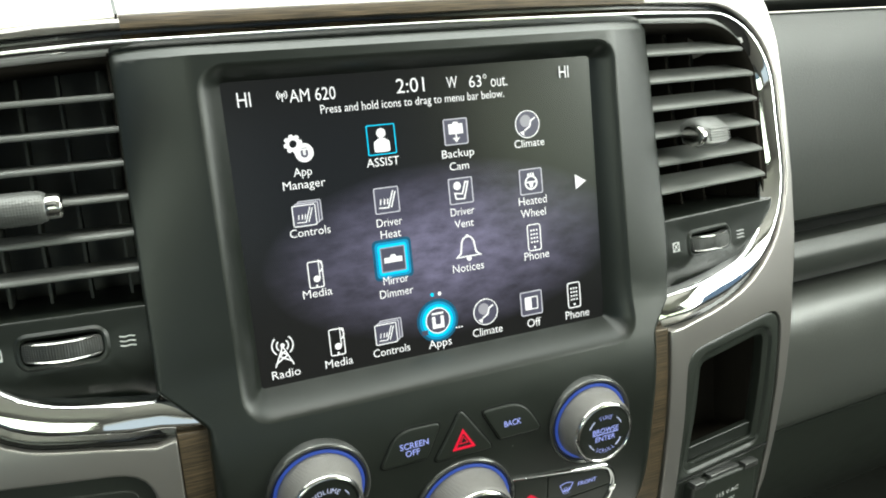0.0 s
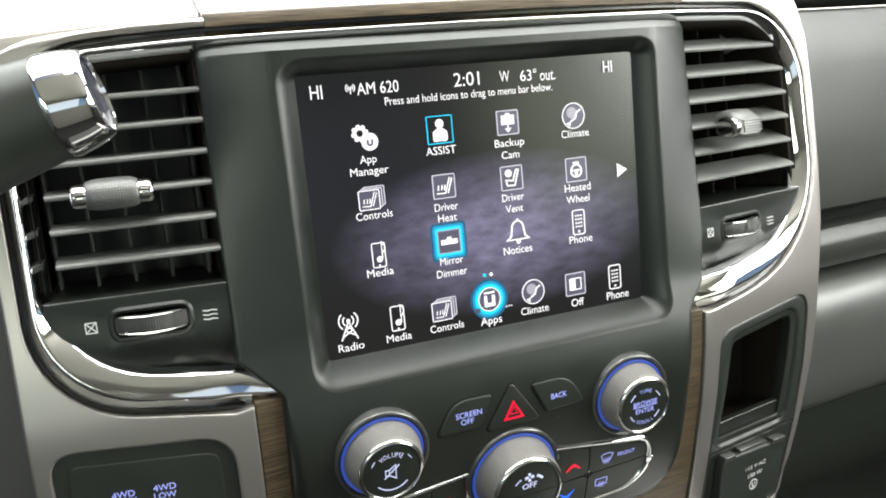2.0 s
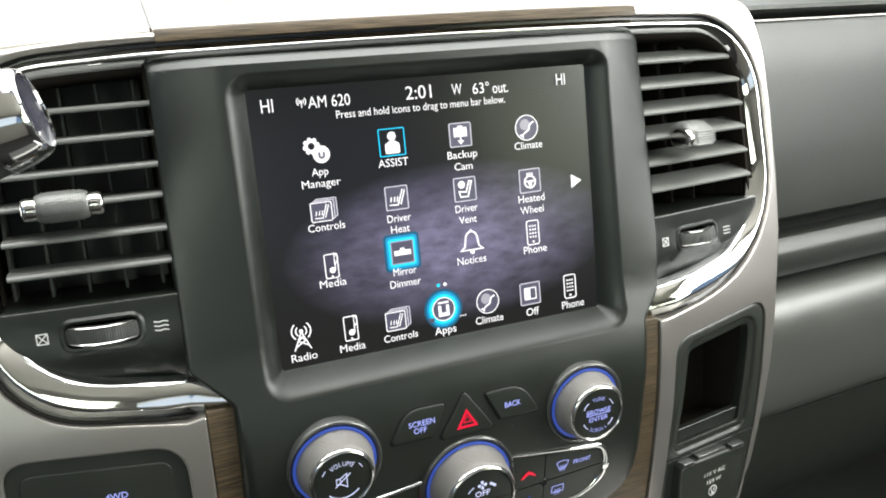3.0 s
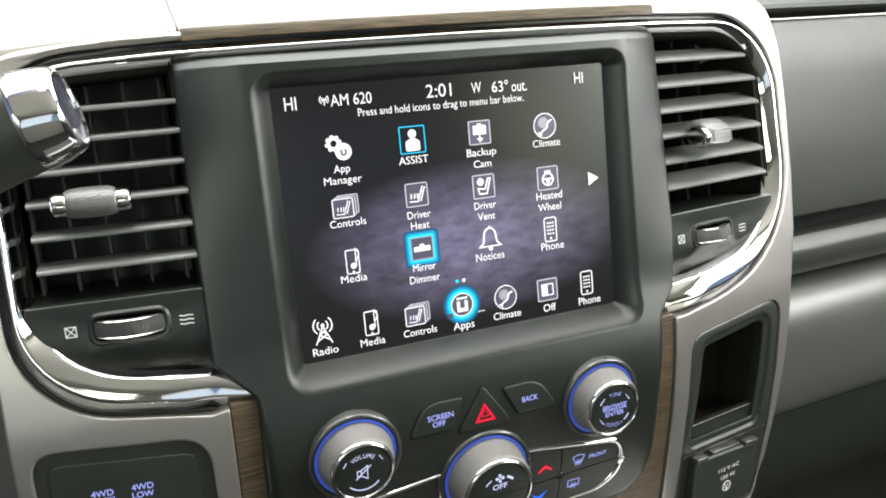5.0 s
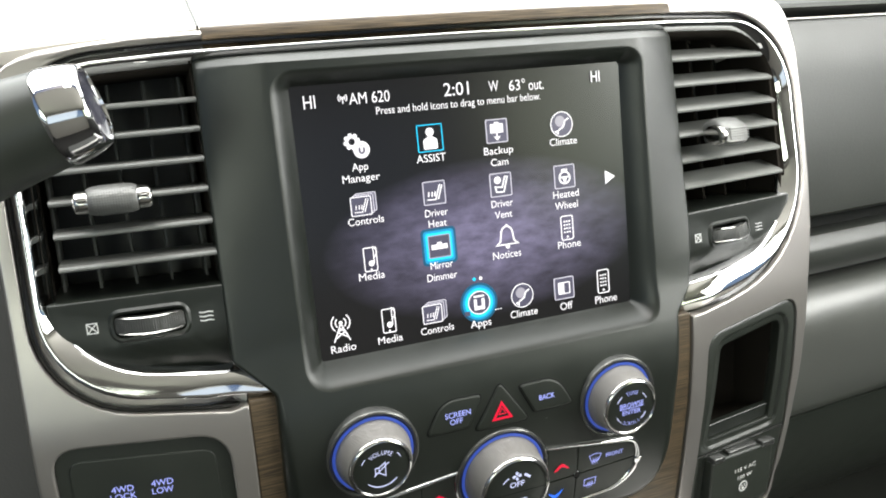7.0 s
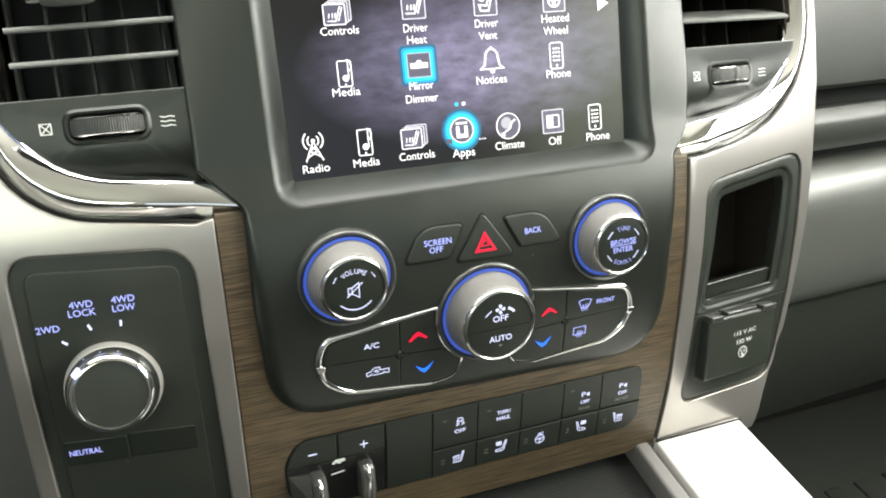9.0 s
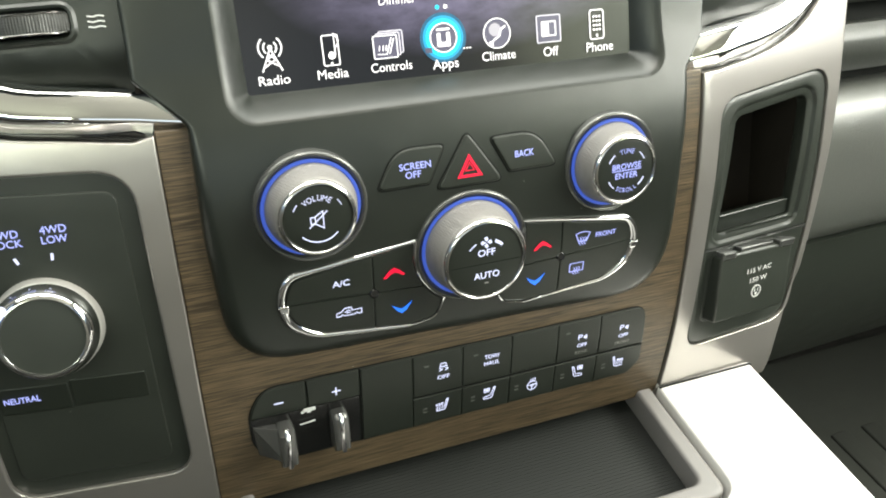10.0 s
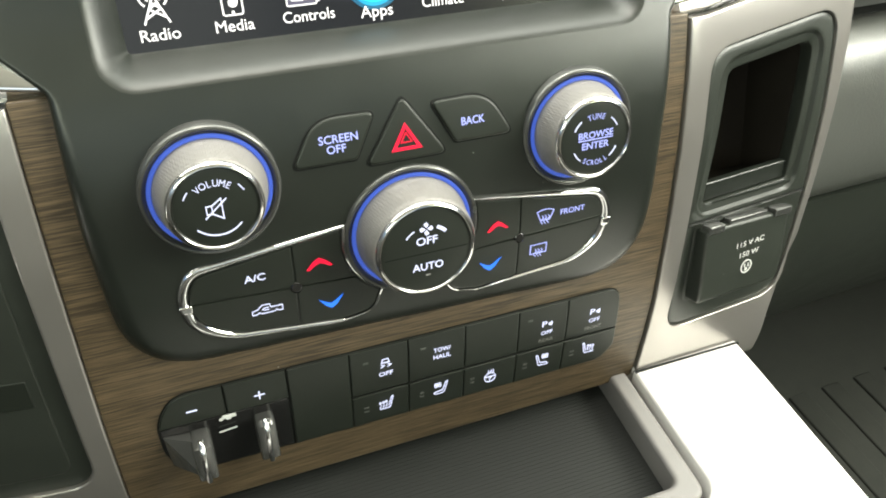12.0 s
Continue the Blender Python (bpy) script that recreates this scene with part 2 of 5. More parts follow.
def ease(a, b, v):
    t = min(1.0, max(0.0, (v - a) / (b - a)))
    return t * t * (3 - 2 * t)


CONTROL = profile((0.09, -0.0085), (-0.055, -0.0094), (-0.0735, -0.0138), (-0.083, -0.0158), (-0.094, -0.0164), (-0.1045, -0.0165), (-0.12, -0.0150), (-0.1477, -0.0098), (-0.163, -0.0050), (-0.195, 0.0062))
RUN = profile((0.10, 0.0086), (0.02, 0.0), (-0.05, -0.0085), (-0.078, -0.0115), (-0.10, -0.0110), (-0.13, -0.0080), (-0.17, -0.0005), (-0.205, 0.0075), (-0.2265, 0.0145), (-0.27, 0.0300))


def SIDE(x, z):
    """The panel's face: it runs back towards both ends, less so low down on the passenger's side."""
    back = 0.17 * max(0.0, abs(x) - 0.125)
    return RUN(x, z) + back * (ease(-0.262, -0.205, z) if x > 0 else 1.0)


def TIMBER(x, z):
    return RUN(x, z) + 0.0015


def bent(bm, lift=0.0):
    """Lays parts that were made on the plane y = 0 on the panel's face."""
    for v in bm.verts:
        v.co.y += SIDE(v.co.x, v.co.z) - lift
    return bm


def bezel_face(x, z):
    """The screen's frame slopes back to its outer edge; lower down it runs into the control panel."""
    y = CONTROL(x, z)
    out = min(1.0, max(0.0, (abs(x) - 0.0985) / 0.029))
    fall = max(0.0, SIDE(x, z) - 0.0015 - y) * ease(-0.085, -0.055, z)
    top = min(1.0, max(0.0, (z - 0.0770) / 0.0040)) * 0.0056
    return y + (0.6 * out + 0.4 * out * out) * fall + top * (1 - 0.6 * out)


def flat(y):
    return lambda x, z: y


def rounded(points, radius=0.002, segs=5):
    """A closed outline with its corners rounded. A point may carry its own radius."""
    out, n = [], len(points)
    for i in range(n):
        p = Vector(points[i][:2])
        r = points[i][2] if len(points[i]) > 2 else radius
        a, b = Vector(points[i - 1][:2]) - p, Vector(points[(i + 1) % n][:2]) - p
        la, lb = a.length, b.length
        a, b = a / la, b / lb
        half = math.acos(max(-1, min(1, a.dot(b)))) / 2
        if r <= 0 or half > 1.5:
            out.append(tuple(p))
            continue
        cut = min(r / math.tan(half), 0.48 * la, 0.48 * lb)
        s, e = p + a * cut, p + b * cut
        for k in range(segs + 1):
            t = k / segs
            q = s * (1 - t) ** 2 + p * (2 * t * (1 - t)) + e * t * t
            out.append((q.x, q.y))
    return out


def area(loop):
    return 0.5 * sum(a[0] * b[1] - b[0] * a[1] for a, b in zip(loop, loop[1:] + loop[:1]))


def inset(loop, d):
    """The loop moved inwards by d (outwards for minus d); d may be one number for each point."""
    ds = d if isinstance(d, list) else [d] * len(loop)
    s, n, out = (1 if area(loop) > 0 else -1), len(loop), []
    for i in range(n):
        a, p, b = Vector(loop[i - 1]), Vector(loop[i]), Vector(loop[(i + 1) % n])
        u, v = (p - a), (b - p)
        u, v = (u.normalized() if u.length > 1e-9 else v.normalized()), (v.normalized() if v.length > 1e-9 else u.normalized())
        nu, nv = Vector((-u.y, u.x)) * s, Vector((-v.y, v.x)) * s
        m = nu + nv
        m = m / max(m.length, 1e-6)
        out.append(tuple(p + m * (ds[i] / max(0.5, m.dot(nu)))))
    return out


def dense(loop, step=0.01):
    """The loop with points added along its long sides."""
    out = []
    for a, b in zip(loop, loop[1:] + loop[:1]):
        n = max(1, int(math.dist(a, b) / step))
        out += [(a[0] + (b[0] - a[0]) * k / n, a[1] + (b[1] - a[1]) * k / n) for k in range(n)]
    return out


def slab(outline, f=flat(0), proud=0.0, r=0.001, depth=0.006, holes=(), step=0.0, steps=3, back=False, cuts=()):
    """A plate whose face follows y = f(x, z) - proud, with a rounded rim. holes: (outline, radius, depth) triples or (outline, [(grow, sink), ...])."""
    bm = bmesh.new()
    rs = [r(x, z) for x, z in outline] if callable(r) else [r] * len(outline)
    rows = [(list(outline), [depth] * len(outline))]
    for k in range(steps + 1):
        s, c = math.sin(k / steps * math.pi / 2), math.cos(k / steps * math.pi / 2)
        rows.append((inset(outline, [q * (1 - c) for q in rs]) if k else list(outline), [q * (1 - s) for q in rs]))
    rows.append((inset(outline, [q * 1.5 for q in rs]), [0.0] * len(outline)))
    loops = [[bm.verts.new((x, sink, z)) for (x, z), sink in zip(loop, sinks)] for loop, sinks in rows]

    def skin(loops):
        for a, b in zip(loops, loops[1:]):
            n = len(a)
            for i in range(n):
                bm.faces.new((a[i], a[(i + 1) % n], b[(i + 1) % n], b[i]))

    skin(loops)
    edge_loops = [loops[-1]]
    if back:
        bm.faces.new(loops[0])
    for hole in holes:
        if isinstance(hole, list):
            hl = [[bm.verts.new((x, sink, z)) for x, z in loop] for loop, sink in hole]
            skin(hl)
            edge_loops.append(hl[0])
            continue
        if len(hole) == 3:
            line, hr, hd = hole
            prof_ = [(hr * 2.5, 0.0), (hr * 1.2, 0.0), (hr, 0.0)] + [(hr * (1 - math.sin(k / 3 * math.pi / 2)), hr * (1 - math.cos(k / 3 * math.pi / 2))) for k in range(1, 4)] + [(0.0, hd)]
        else:
            line, prof_ = hole
        hl = [[bm.verts.new((x, sink, z)) for x, z in inset(line, -grow)] for grow, sink in prof_]
        skin(hl)
        edge_loops.append(hl[0])
    edges = []
    for loop in edge_loops:
        for a, b in zip(loop, loop[1:] + loop[:1]):
            edges.append(bm.edges.get((a, b)) or bm.edges.new((a, b)))
    if len(edge_loops) == 1 and not step:
        bm.faces.new(edge_loops[0])
    else:
        bmesh.ops.triangle_fill(bm, use_beauty=True, use_dissolve=False, edges=edges)
        if step:
            xs, zs = [p[0] for p in outline], [p[1] for p in outline]
            for axis, value in cuts:
                flat_cut = [0.0, 0.0, 0.0]
                flat_cut[axis] = value
                bmesh.ops.bisect_plane(bm, geom=bm.verts[:] + bm.edges[:] + bm.faces[:], dist=1e-6, plane_co=flat_cut, plane_no=(1, 0, 0) if axis == 0 else (0, 0, 1))
            for axis, lo, hi in ((0, min(xs), max(xs)), (2, min(zs), max(zs))):
                no = (1, 0, 0) if axis == 0 else (0, 0, 1)
                for k in range(1, int((hi - lo) / step) + 1):
                    co = (lo + k * step + 0.00013, 0, 0) if axis == 0 else (0, 0, lo + k * step + 0.00013)
                    bmesh.ops.bisect_plane(bm, geom=bm.verts[:] + bm.edges[:] + bm.faces[:], dist=1e-6, plane_co=co, plane_no=no)
    for v in bm.verts:
        v.co.y += f(v.co.x, v.co.z) - proud
    return bm


def grid(rows, closed_u=False, closed_v=False, caps=False):
    """A skin over rows of points."""
    bm = bmesh.new()
    vs = [[bm.verts.new(p) for p in row] for row in rows]
    nu, nv = len(vs), len(vs[0])
    for i in range(nu if closed_u else nu - 1):
        for j in range(nv if closed_v else nv - 1):
            bm.faces.new((vs[i][j], vs[(i + 1) % nu][j], vs[(i + 1) % nu][(j + 1) % nv], vs[i][(j + 1) % nv]))
    if caps:
        bm.faces.new(vs[0])
        bm.faces.new(vs[-1])
    return bm


def lathe(prof_, segs=64, ribs=0, rib=0.0, ribbed=()):
    """A turned body on the -y axis from (radius, height) pairs; the rows in ribbed get ribs."""
    rows = []
    for k, (r, h) in enumerate(prof_):
        row = []
        for i in range(segs):
            a = 2 * math.pi * i / segs
            rr = r + (rib * math.cos(ribs * a) if k in ribbed else 0)
            row.append((rr * math.cos(a), -h, rr * math.sin(a)))
        rows.append(row)
    bm = grid(rows, closed_v=True)
    bm.verts.ensure_lookup_table()
    if prof_[-1][0] > 0:
        n = len(prof_) * segs
        bm.faces.new([bm.verts[i] for i in range(n - segs, n)])
    return bm


def sweep_x(section, xs, rise=None, shut=True):
    """A (y, z) section drawn along x; rise: its climb along x, by z."""
    rows = [[(x, y, z + (rise(z) * (x - xs[0]) if rise else 0)) for y, z in section] for x in xs]
    return grid(rows, closed_v=shut, caps=shut)


def join(*parts):
    bm = bmesh.new()
    for b in parts:
        me = bpy.data.meshes.new("tmp")
        b.to_mesh(me)
        b.free()
        bm.from_mesh(me)
        bpy.data.meshes.remove(me)
    return bm


def ribbon(lines, w, at=(0, 0), size=1.0, f=flat(0), proud=0.0004, thick=0.0003):
    """Line art: flat strips of width w along 2D lines, lying on y = f."""
    bm = bmesh.new()
    for line in lines:
        pts = [Vector((at[0] + size * p[0], at[1] + size * p[1])) for p in line]
        shut = len(pts) > 2 and (pts[0] - pts[-1]).length < 1e-7
        n = len(pts)
        lefts, rights = [], []
        for i, p in enumerate(pts):
            a = pts[i - 1] if i else (pts[-2] if shut else None)
            b = pts[i + 1] if i < n - 1 else (pts[1] if shut else None)
            u = (p - a).normalized() if a is not None else (b - p).normalized()
            v = (b - p).normalized() if b is not None else u
            m = Vector((-u.y - v.y, u.x + v.x))
            m = m.normalized() if m.length > 1e-6 else Vector((-u.y, u.x))
            m = m * (w / 2 / max(0.45, m.dot(Vector((-u.y, u.x)))))
            lefts.append(p + m)
            rights.append(p - m)
        vs = []
        for p, q in zip(lefts, rights):
            row = []
            for c in (p, q):
                y = f(c.x, c.y) - proud
                row.append((bm.verts.new((c.x, y, c.y)), bm.verts.new((c.x, y + thick, c.y))))
            vs.append(row)
        for a, b in zip(vs, vs[1:]):
            bm.faces.new((a[0][0], a[1][0], b[1][0], b[0][0]))
            bm.faces.new((a[0][1], a[0][0], b[0][0], b[0][1]))
            bm.faces.new((a[1][0], a[1][1], b[1][1], b[1][0]))
    return bm


def shape(points, at=(0, 0), size=1.0, f=flat(0), proud=0.0004, thick=0.0003):
    bm = bmesh.new()
    pts = [(at[0] + size * x, at[1] + size * z) for x, z in points]
    front = [bm.verts.new((x, f(x, z) - proud, z)) for x, z in pts]
    rear = [bm.verts.new((x, f(x, z) - proud + thick, z)) for x, z in pts]
    bm.faces.new(front)
    n = len(pts)
    for i in range(n):
        bm.faces.new((front[i], front[(i + 1) % n], rear[(i + 1) % n], rear[i]))
    return bm


def circle(cx, cz, r, n=24, a0=0, a1=360):
    return [(cx + r * math.cos(radians(a0 + (a1 - a0) * k / n)), cz + r * math.sin(radians(a0 + (a1 - a0) * k / n))) for k in range(n + 1)]


def disc(cx, cz, r, n=24):
    return circle(cx, cz, r, n)[:-1]


GLYPHS = {}


def glyphs(words):
    """The flat mesh of some words in the built-in font, as vertices and faces."""
    if words not in GLYPHS:
        cu = bpy.data.curves.new("words", "FONT")
        cu.body, cu.resolution_u = words, 3
        ob = bpy.data.objects.new("words", cu)
        me = bpy.data.meshes.new_from_object(ob)
        GLYPHS[words] = ([v.co.copy() for v in me.vertices], [tuple(p.vertices) for p in me.polygons])
        bpy.data.objects.remove(ob)
        bpy.data.curves.remove(cu)
        bpy.data.meshes.remove(me)
    return GLYPHS[words]


def words(text, at, width, cap, f=flat(0), proud=0.0004, bold=0.0, slant=0.0):
    """Words centred at (x, z) with a width and a height, on y = f. bold: a thicker stroke in metres."""
    vs, fs = glyphs(text)
    xs, zs = [v.x for v in vs], [v.y for v in vs]
    x0, x1 = min(xs), max(xs)
    low = any(c in text for c in "pgyq,")
    z0, z1 = (0.0 if low else min(zs)), max(zs)
    kx, kz = width / (x1 - x0), cap / (z1 - z0)
    bm = bmesh.new()
    for dx, dz, dy in ((0, 0, 0),) if not bold else ((-bold, 0, 0.0), (bold, 0, 0.00003), (0, bold, 0.00006), (0, -bold, 0.00009)):
        made = []
        for v in vs:
            x, z = at[0] + (v.x - (x0 + x1) / 2) * kx + dx, at[1] + (v.y - (z0 + z1) / 2) * kz + dz
            x += slant * (z - at[1])
            made.append(bm.verts.new((x, f(x, z) - proud - dy, z)))
        for face in fs:
            try:
                bm.faces.new([made[i] for i in face])
            except ValueError:
                pass
    return bm


def arc_words(text, centre, radius, middle, size, f=flat(0), proud=0.0004, under=False, spread=1.0):
    """Words round a circle; middle: the angle of their middle in degrees."""
    adv = [0.62 if c not in "I " else 0.36 for c in text]
    total = sum(adv)
    bm = bmesh.new()
    run = 0
    for c, w in zip(text, adv):
        off = (run + w / 2 - total / 2) * size * spread / radius
        run += w
        a = radians(middle) + (off if under else -off)
        vs, fs = glyphs(c)
        xm = (min(v.x for v in vs) + max(v.x for v in vs)) / 2
        turn = a + math.pi / 2 if under else a - math.pi / 2
        made = []
        for v in vs:
            u, w_ = (v.x - xm) * size * 0.85, (v.y - 0.34) * size
            x = centre[0] + radius * math.cos(a) + u * math.cos(turn) - w_ * math.sin(turn)
            z = centre[1] + radius * math.sin(a) + u * math.sin(turn) + w_ * math.cos(turn)
            made.append(bm.verts.new((x, f(x, z) - proud, z)))
        for face in fs:
            bm.faces.new([made[i] for i in face])
    return bm


def box(x0, x1, y0, y1, z0, z1, bevel=0.0):
    bm = bmesh.new()
    bmesh.ops.create_cube(bm, size=1, matrix=Matrix.Translation(((x0 + x1) / 2, (y0 + y1) / 2, (z0 + z1) / 2)) @ Matrix.Diagonal((x1 - x0, y1 - y0, z1 - z0, 1)))
    if bevel:
        bmesh.ops.bevel(bm, geom=bm.edges[:], offset=bevel, segments=3, profile=0.5, affect="EDGES")
    return bm


# ---- cabin shell ----
def shell(name, bm, mat, label, category):
    me = bpy.data.meshes.new(name)
    bmesh.ops.recalc_face_normals(bm, faces=bm.faces)
    bm.to_mesh(me)
    bm.free()
    me.materials.append(mat)
    return tagged(new(name, me), label, category, kind="structure")


def side_wall(x0, x1):
    """A door side with its window opening cut through."""
    y0, y1, z0, z1 = -1.4, 0.62, -0.02, 1.32
    wy0, wy1, wz0, wz1 = -1.28, -0.04, 0.71, 1.22
    return join(box(x0, x1, y0, y1, z0, wz0), box(x0, x1, y0, y1, wz1, z1), box(x0, x1, y0, wy0, wz0, wz1), box(x0, x1, wy1, y1, wz0, wz1))


shell("floor", box(-0.86, 0.86, -1.4, 0.62, -0.03, 0.0), CARPET, "dark carpeted cab floor", "floor")
shell("ceiling", box(-0.86, 0.86, -1.4, -0.14, 1.32, 1.35), LINER, "plain pale cloth headliner", "ceiling")
shell("wall_east", side_wall(0.82, 0.86), SHELL, "dark grey passenger door side with window opening", "wall")
shell("wall_west", side_wall(-0.86, -0.82), SHELL, "dark grey driver door side with window opening", "wall")
shell("wall_south", join(box(-0.86, 0.86, -1.44, -1.4, -0.02, 0.86), box(-0.86, 0.86, -1.44, -1.4, 1.26, 1.35), box(-0.86, -0.58, -1.44, -1.4, 0.86, 1.26), box(0.58, 0.86, -1.44, -1.4, 0.86, 1.26)), BEIGETRIM, "pale beige cab back wall with rear window opening", "wall")
shell("wall_north", box(-0.86, 0.86, 0.62, 0.66, -0.02, 0.80), SHELL, "dark grey firewall under the windshield", "wall")


# ---- dash body ----
def crown(x):
    return -0.05 * (x - 0.02) ** 2 - 0.25 * max(0.0, -0.11 - x) ** 2


def sag(x):
    """How far the surround's lower side has dropped towards the middle, eased in."""
    d = max(0.0, 0.175 - max(abs(x), 0.105))
    return d * d / (d + 0.008)


def ring_loop(x0, x1, z0, z1, r, n=10):
    """A rounded frame with a crowned top, with the same count of points for any size; r: the corners' radii from the upper right one round."""
    a, b, c, d = r
    out = []
    for q, cx, cz, a0, nxt in ((a, x1 - a, z1 - a, 0, (x0 + b, z1)), (b, x0 + b, z1 - b, 90, (x0, z0 + c)), (c, x0 + c, z0 + c, 180, (x1 - d, z0)), (d, x1 - d, z0 + d, 270, (x1, z1 - a))):
        for k in range(n + 1):
            t = radians(a0 + 90 * k / n)
            out.append((cx + q * math.cos(t), cz + q * math.sin(t)))
        px, pz = out[-1]
        for k in range(1, 28):
            out.append((px + (nxt[0] - px) * k / 28, pz + (nxt[1] - pz) * k / 28))
    return [(x, z + crown(x) * ease(0.0, z1, z) - (0.15 * sag(x) if z < 0 else 0)) for x, z in out]


CHROME_IN = ring_loop(-0.2005, 0.2122, -0.0525, 0.0785, (0.035, 0.032, 0.038, 0.050))
CHROME_OUT = ring_loop(-0.2120, 0.2295, -0.0715, 0.0905, (0.050, 0.042, 0.044, 0.075))


PLATE = rounded([(-0.2120, -0.0835, 0.011), (-0.2105, -0.2300, 0.012), (-0.1352, -0.2295, 0.012), (-0.1368, -0.0880, 0.016)], 0.009, 6)
POCKET = rounded([(0.1345, -0.0930, 0.013), (0.1280, -0.2305, 0.013), (0.2070, -0.2290, 0.020), (0.2112, -0.1670, 0), (0.2130, -0.0838, 0.012)], 0.006, 8)


def dash_panel():
    t = thing("centre_fascia", (0, 0.03, 0), "satin champagne centre panel framing vents and controls", "fascia")
    outer = [(-0.2190, -0.266, 0.004), (-0.2195, 0.02, 0.0), (-0.2165, 0.089, 0.045), (-0.150, 0.0942), (-0.100, 0.0946), (0.0, 0.0950), (0.136, 0.0950, 0.004), (0.150, 0.0985, 0.004)]
    outer += [(0.2255, 0.0985, 0.025), (0.2352, 0.068, 0.05), (0.2366, 0.03, 0), (0.2352, -0.01, 0.05), (0.2317, -0.044, 0.05), (0.2240, -0.079, 0.04), (0.2218, -0.105, 0.04), (0.2186, -0.15, 0.05), (0.2138, -0.20, 0.04), (0.1995, -0.24, 0.04), (0.1945, -0.266, 0.004), (0.1172, -0.266), (0.1170, -0.282), (-0.1272, -0.282), (-0.1270, -0.266)]
    outer = rounded(outer, 0.0, 8)
    edge = lambda x, z: 0.0055 - 0.0042 * ease(0.185, 0.205, abs(x)) - 0.0030 * ease(0.088, 0.093, z) * (x < 0.2)
    grow = inset(CHROME_OUT, -0.0012)
    keep = [p for p in grow if not (-0.1265 < p[0] < 0.1235 and p[1] < -0.05)]
    start = min(range(len(keep)), key=lambda i: (keep[i][0] - 0.1235) ** 2 + (keep[i][1] + 0.0767) ** 2)
    keep = keep[start:] + keep[:start]
    hole = keep + [(-0.1258, -0.0762), (-0.1267, -0.2810), (0.1166, -0.2810), (0.1225, -0.0785)]
    part("panel", slab(dense(outer), SIDE, 0, edge, 0.05, [(dense(hole), 0.0008, 0.012), (dense(PLATE), 0.0011, 0.010), (dense(POCKET), 0.0005, 0.010)], step=0.0055, steps=4), SATIN, t)
    return t


dash_panel()


def open_loop(loop):
    """The loop's indices from one side of the control bezel round to the other."""
    n = len(loop)
    first = next(i for i in range(n) if hidden(loop[i - 1]) and not hidden(loop[i]))
    return [(first + k) % n for k in range(n) if not hidden(loop[(first + k) % n])]


def hidden(p):
    return abs(p[0] + 0.0010) < 0.1000 and p[1] < -0.04


def tuck(p):
    """How far the lower ends of the surround dive under the control bezel."""
    return 0.0048 * ease(0.142, 0.126, abs(p[0])) if p[1] < 0 else 0.0


def chrome_surround():
    t = thing("chrome_surround", (0, 0.01, 0), "polished chrome trim loop round vents and screen", "trim")
    rows, round_ = [], open_loop(CHROME_OUT)
    mixes = (0.0, 0.0, 0.02, 0.05, 0.09, 0.14, 0.26, 0.40, 0.51, 0.57, 0.62, 0.66, 0.70, 0.82, 0.94, 1.0, 1.0)
    sloped = (0.018, 0.0088, 0.0072, 0.0061, 0.0053, 0.0045, 0.0019, -0.0003, -0.0018, -0.0024, -0.0026, -0.0024, -0.0015, 0.0010, 0.0032, 0.0050, 0.012)
    level = (0.018, 0.0060, 0.0032, 0.0012, -0.0002, -0.0009, -0.0017, -0.0022, -0.0025, -0.0026, -0.0027, -0.0024, -0.0014, 0.0008, 0.0030, 0.0050, 0.012)
    for mixv, ya, yb in zip(mixes, sloped, level):
        row = []
        for i in round_:
            a, b = CHROME_IN[i], CHROME_OUT[i]
            k = ease(-0.050, -0.015, a[1])
            row.append((a[0] + (b[0] - a[0]) * mixv, k * ya + (1 - k) * yb + tuck(a), a[1] + (b[1] - a[1]) * mixv))
        rows.append(row)
    part("trim_loop", bent(grid(rows[1:])), CHROME, t, smooth=60)
    # black lip puts shade on the inner chrome, along right side and top only
    shade = []
    for mixv, y in ((0.20, 0.0031), (0.19, 0.0026), (0.13, 0.0036), (0.06, 0.0050), (0.02, 0.0066), (-0.02, 0.0090), (-0.03, 0.0300)):
        pairs = [(CHROME_IN[i], CHROME_OUT[i]) for i in round_ if CHROME_IN[i][1] > (-0.012 if CHROME_IN[i][0] > -0.15 else 0.060)]
        shade.append([(a[0] + (b[0] - a[0]) * mixv, y, a[1] + (b[1] - a[1]) * mixv) for a, b in pairs])
    part("shade_lip", bent(grid(shade)), VOID, t, "matt black lip painting shade onto the chrome's inner side", smooth=60)
    lips = [(inset(CHROME_OUT, 0.0006), 0.0040), (inset(CHROME_OUT, -0.0005), 0.0034), (inset(CHROME_OUT, -0.0014), 0.0040)]
    part("black_lip", bent(grid([[(loop[i][0], y + tuck(loop[i]), loop[i][1]) for i in round_] for loop, y in lips])), GLOSS, t, "glossy black edge lip")
    return t


chrome_surround()


def wood_strip():
    t = thing("wood_strip", (0, 0.01, 0.094), "brown wood-grain strip along the top of the panel", "trim")
    sec = [(0.0055, 0.0910), (0.0001, 0.0912), (0.0003, 0.0940), (0.0012, 0.0962), (0.0058, 0.0974), (0.0065, 0.0930)]
    xs = [-0.1220 + 0.2515 * k / 24 for k in range(25)]
    rows = [[(x, y, z + crown(x)) for y, z in sec] for x in xs]
    part("strip", bent(grid(rows, closed_v=True, caps=True), 0.0016), WOOD, t)


wood_strip()


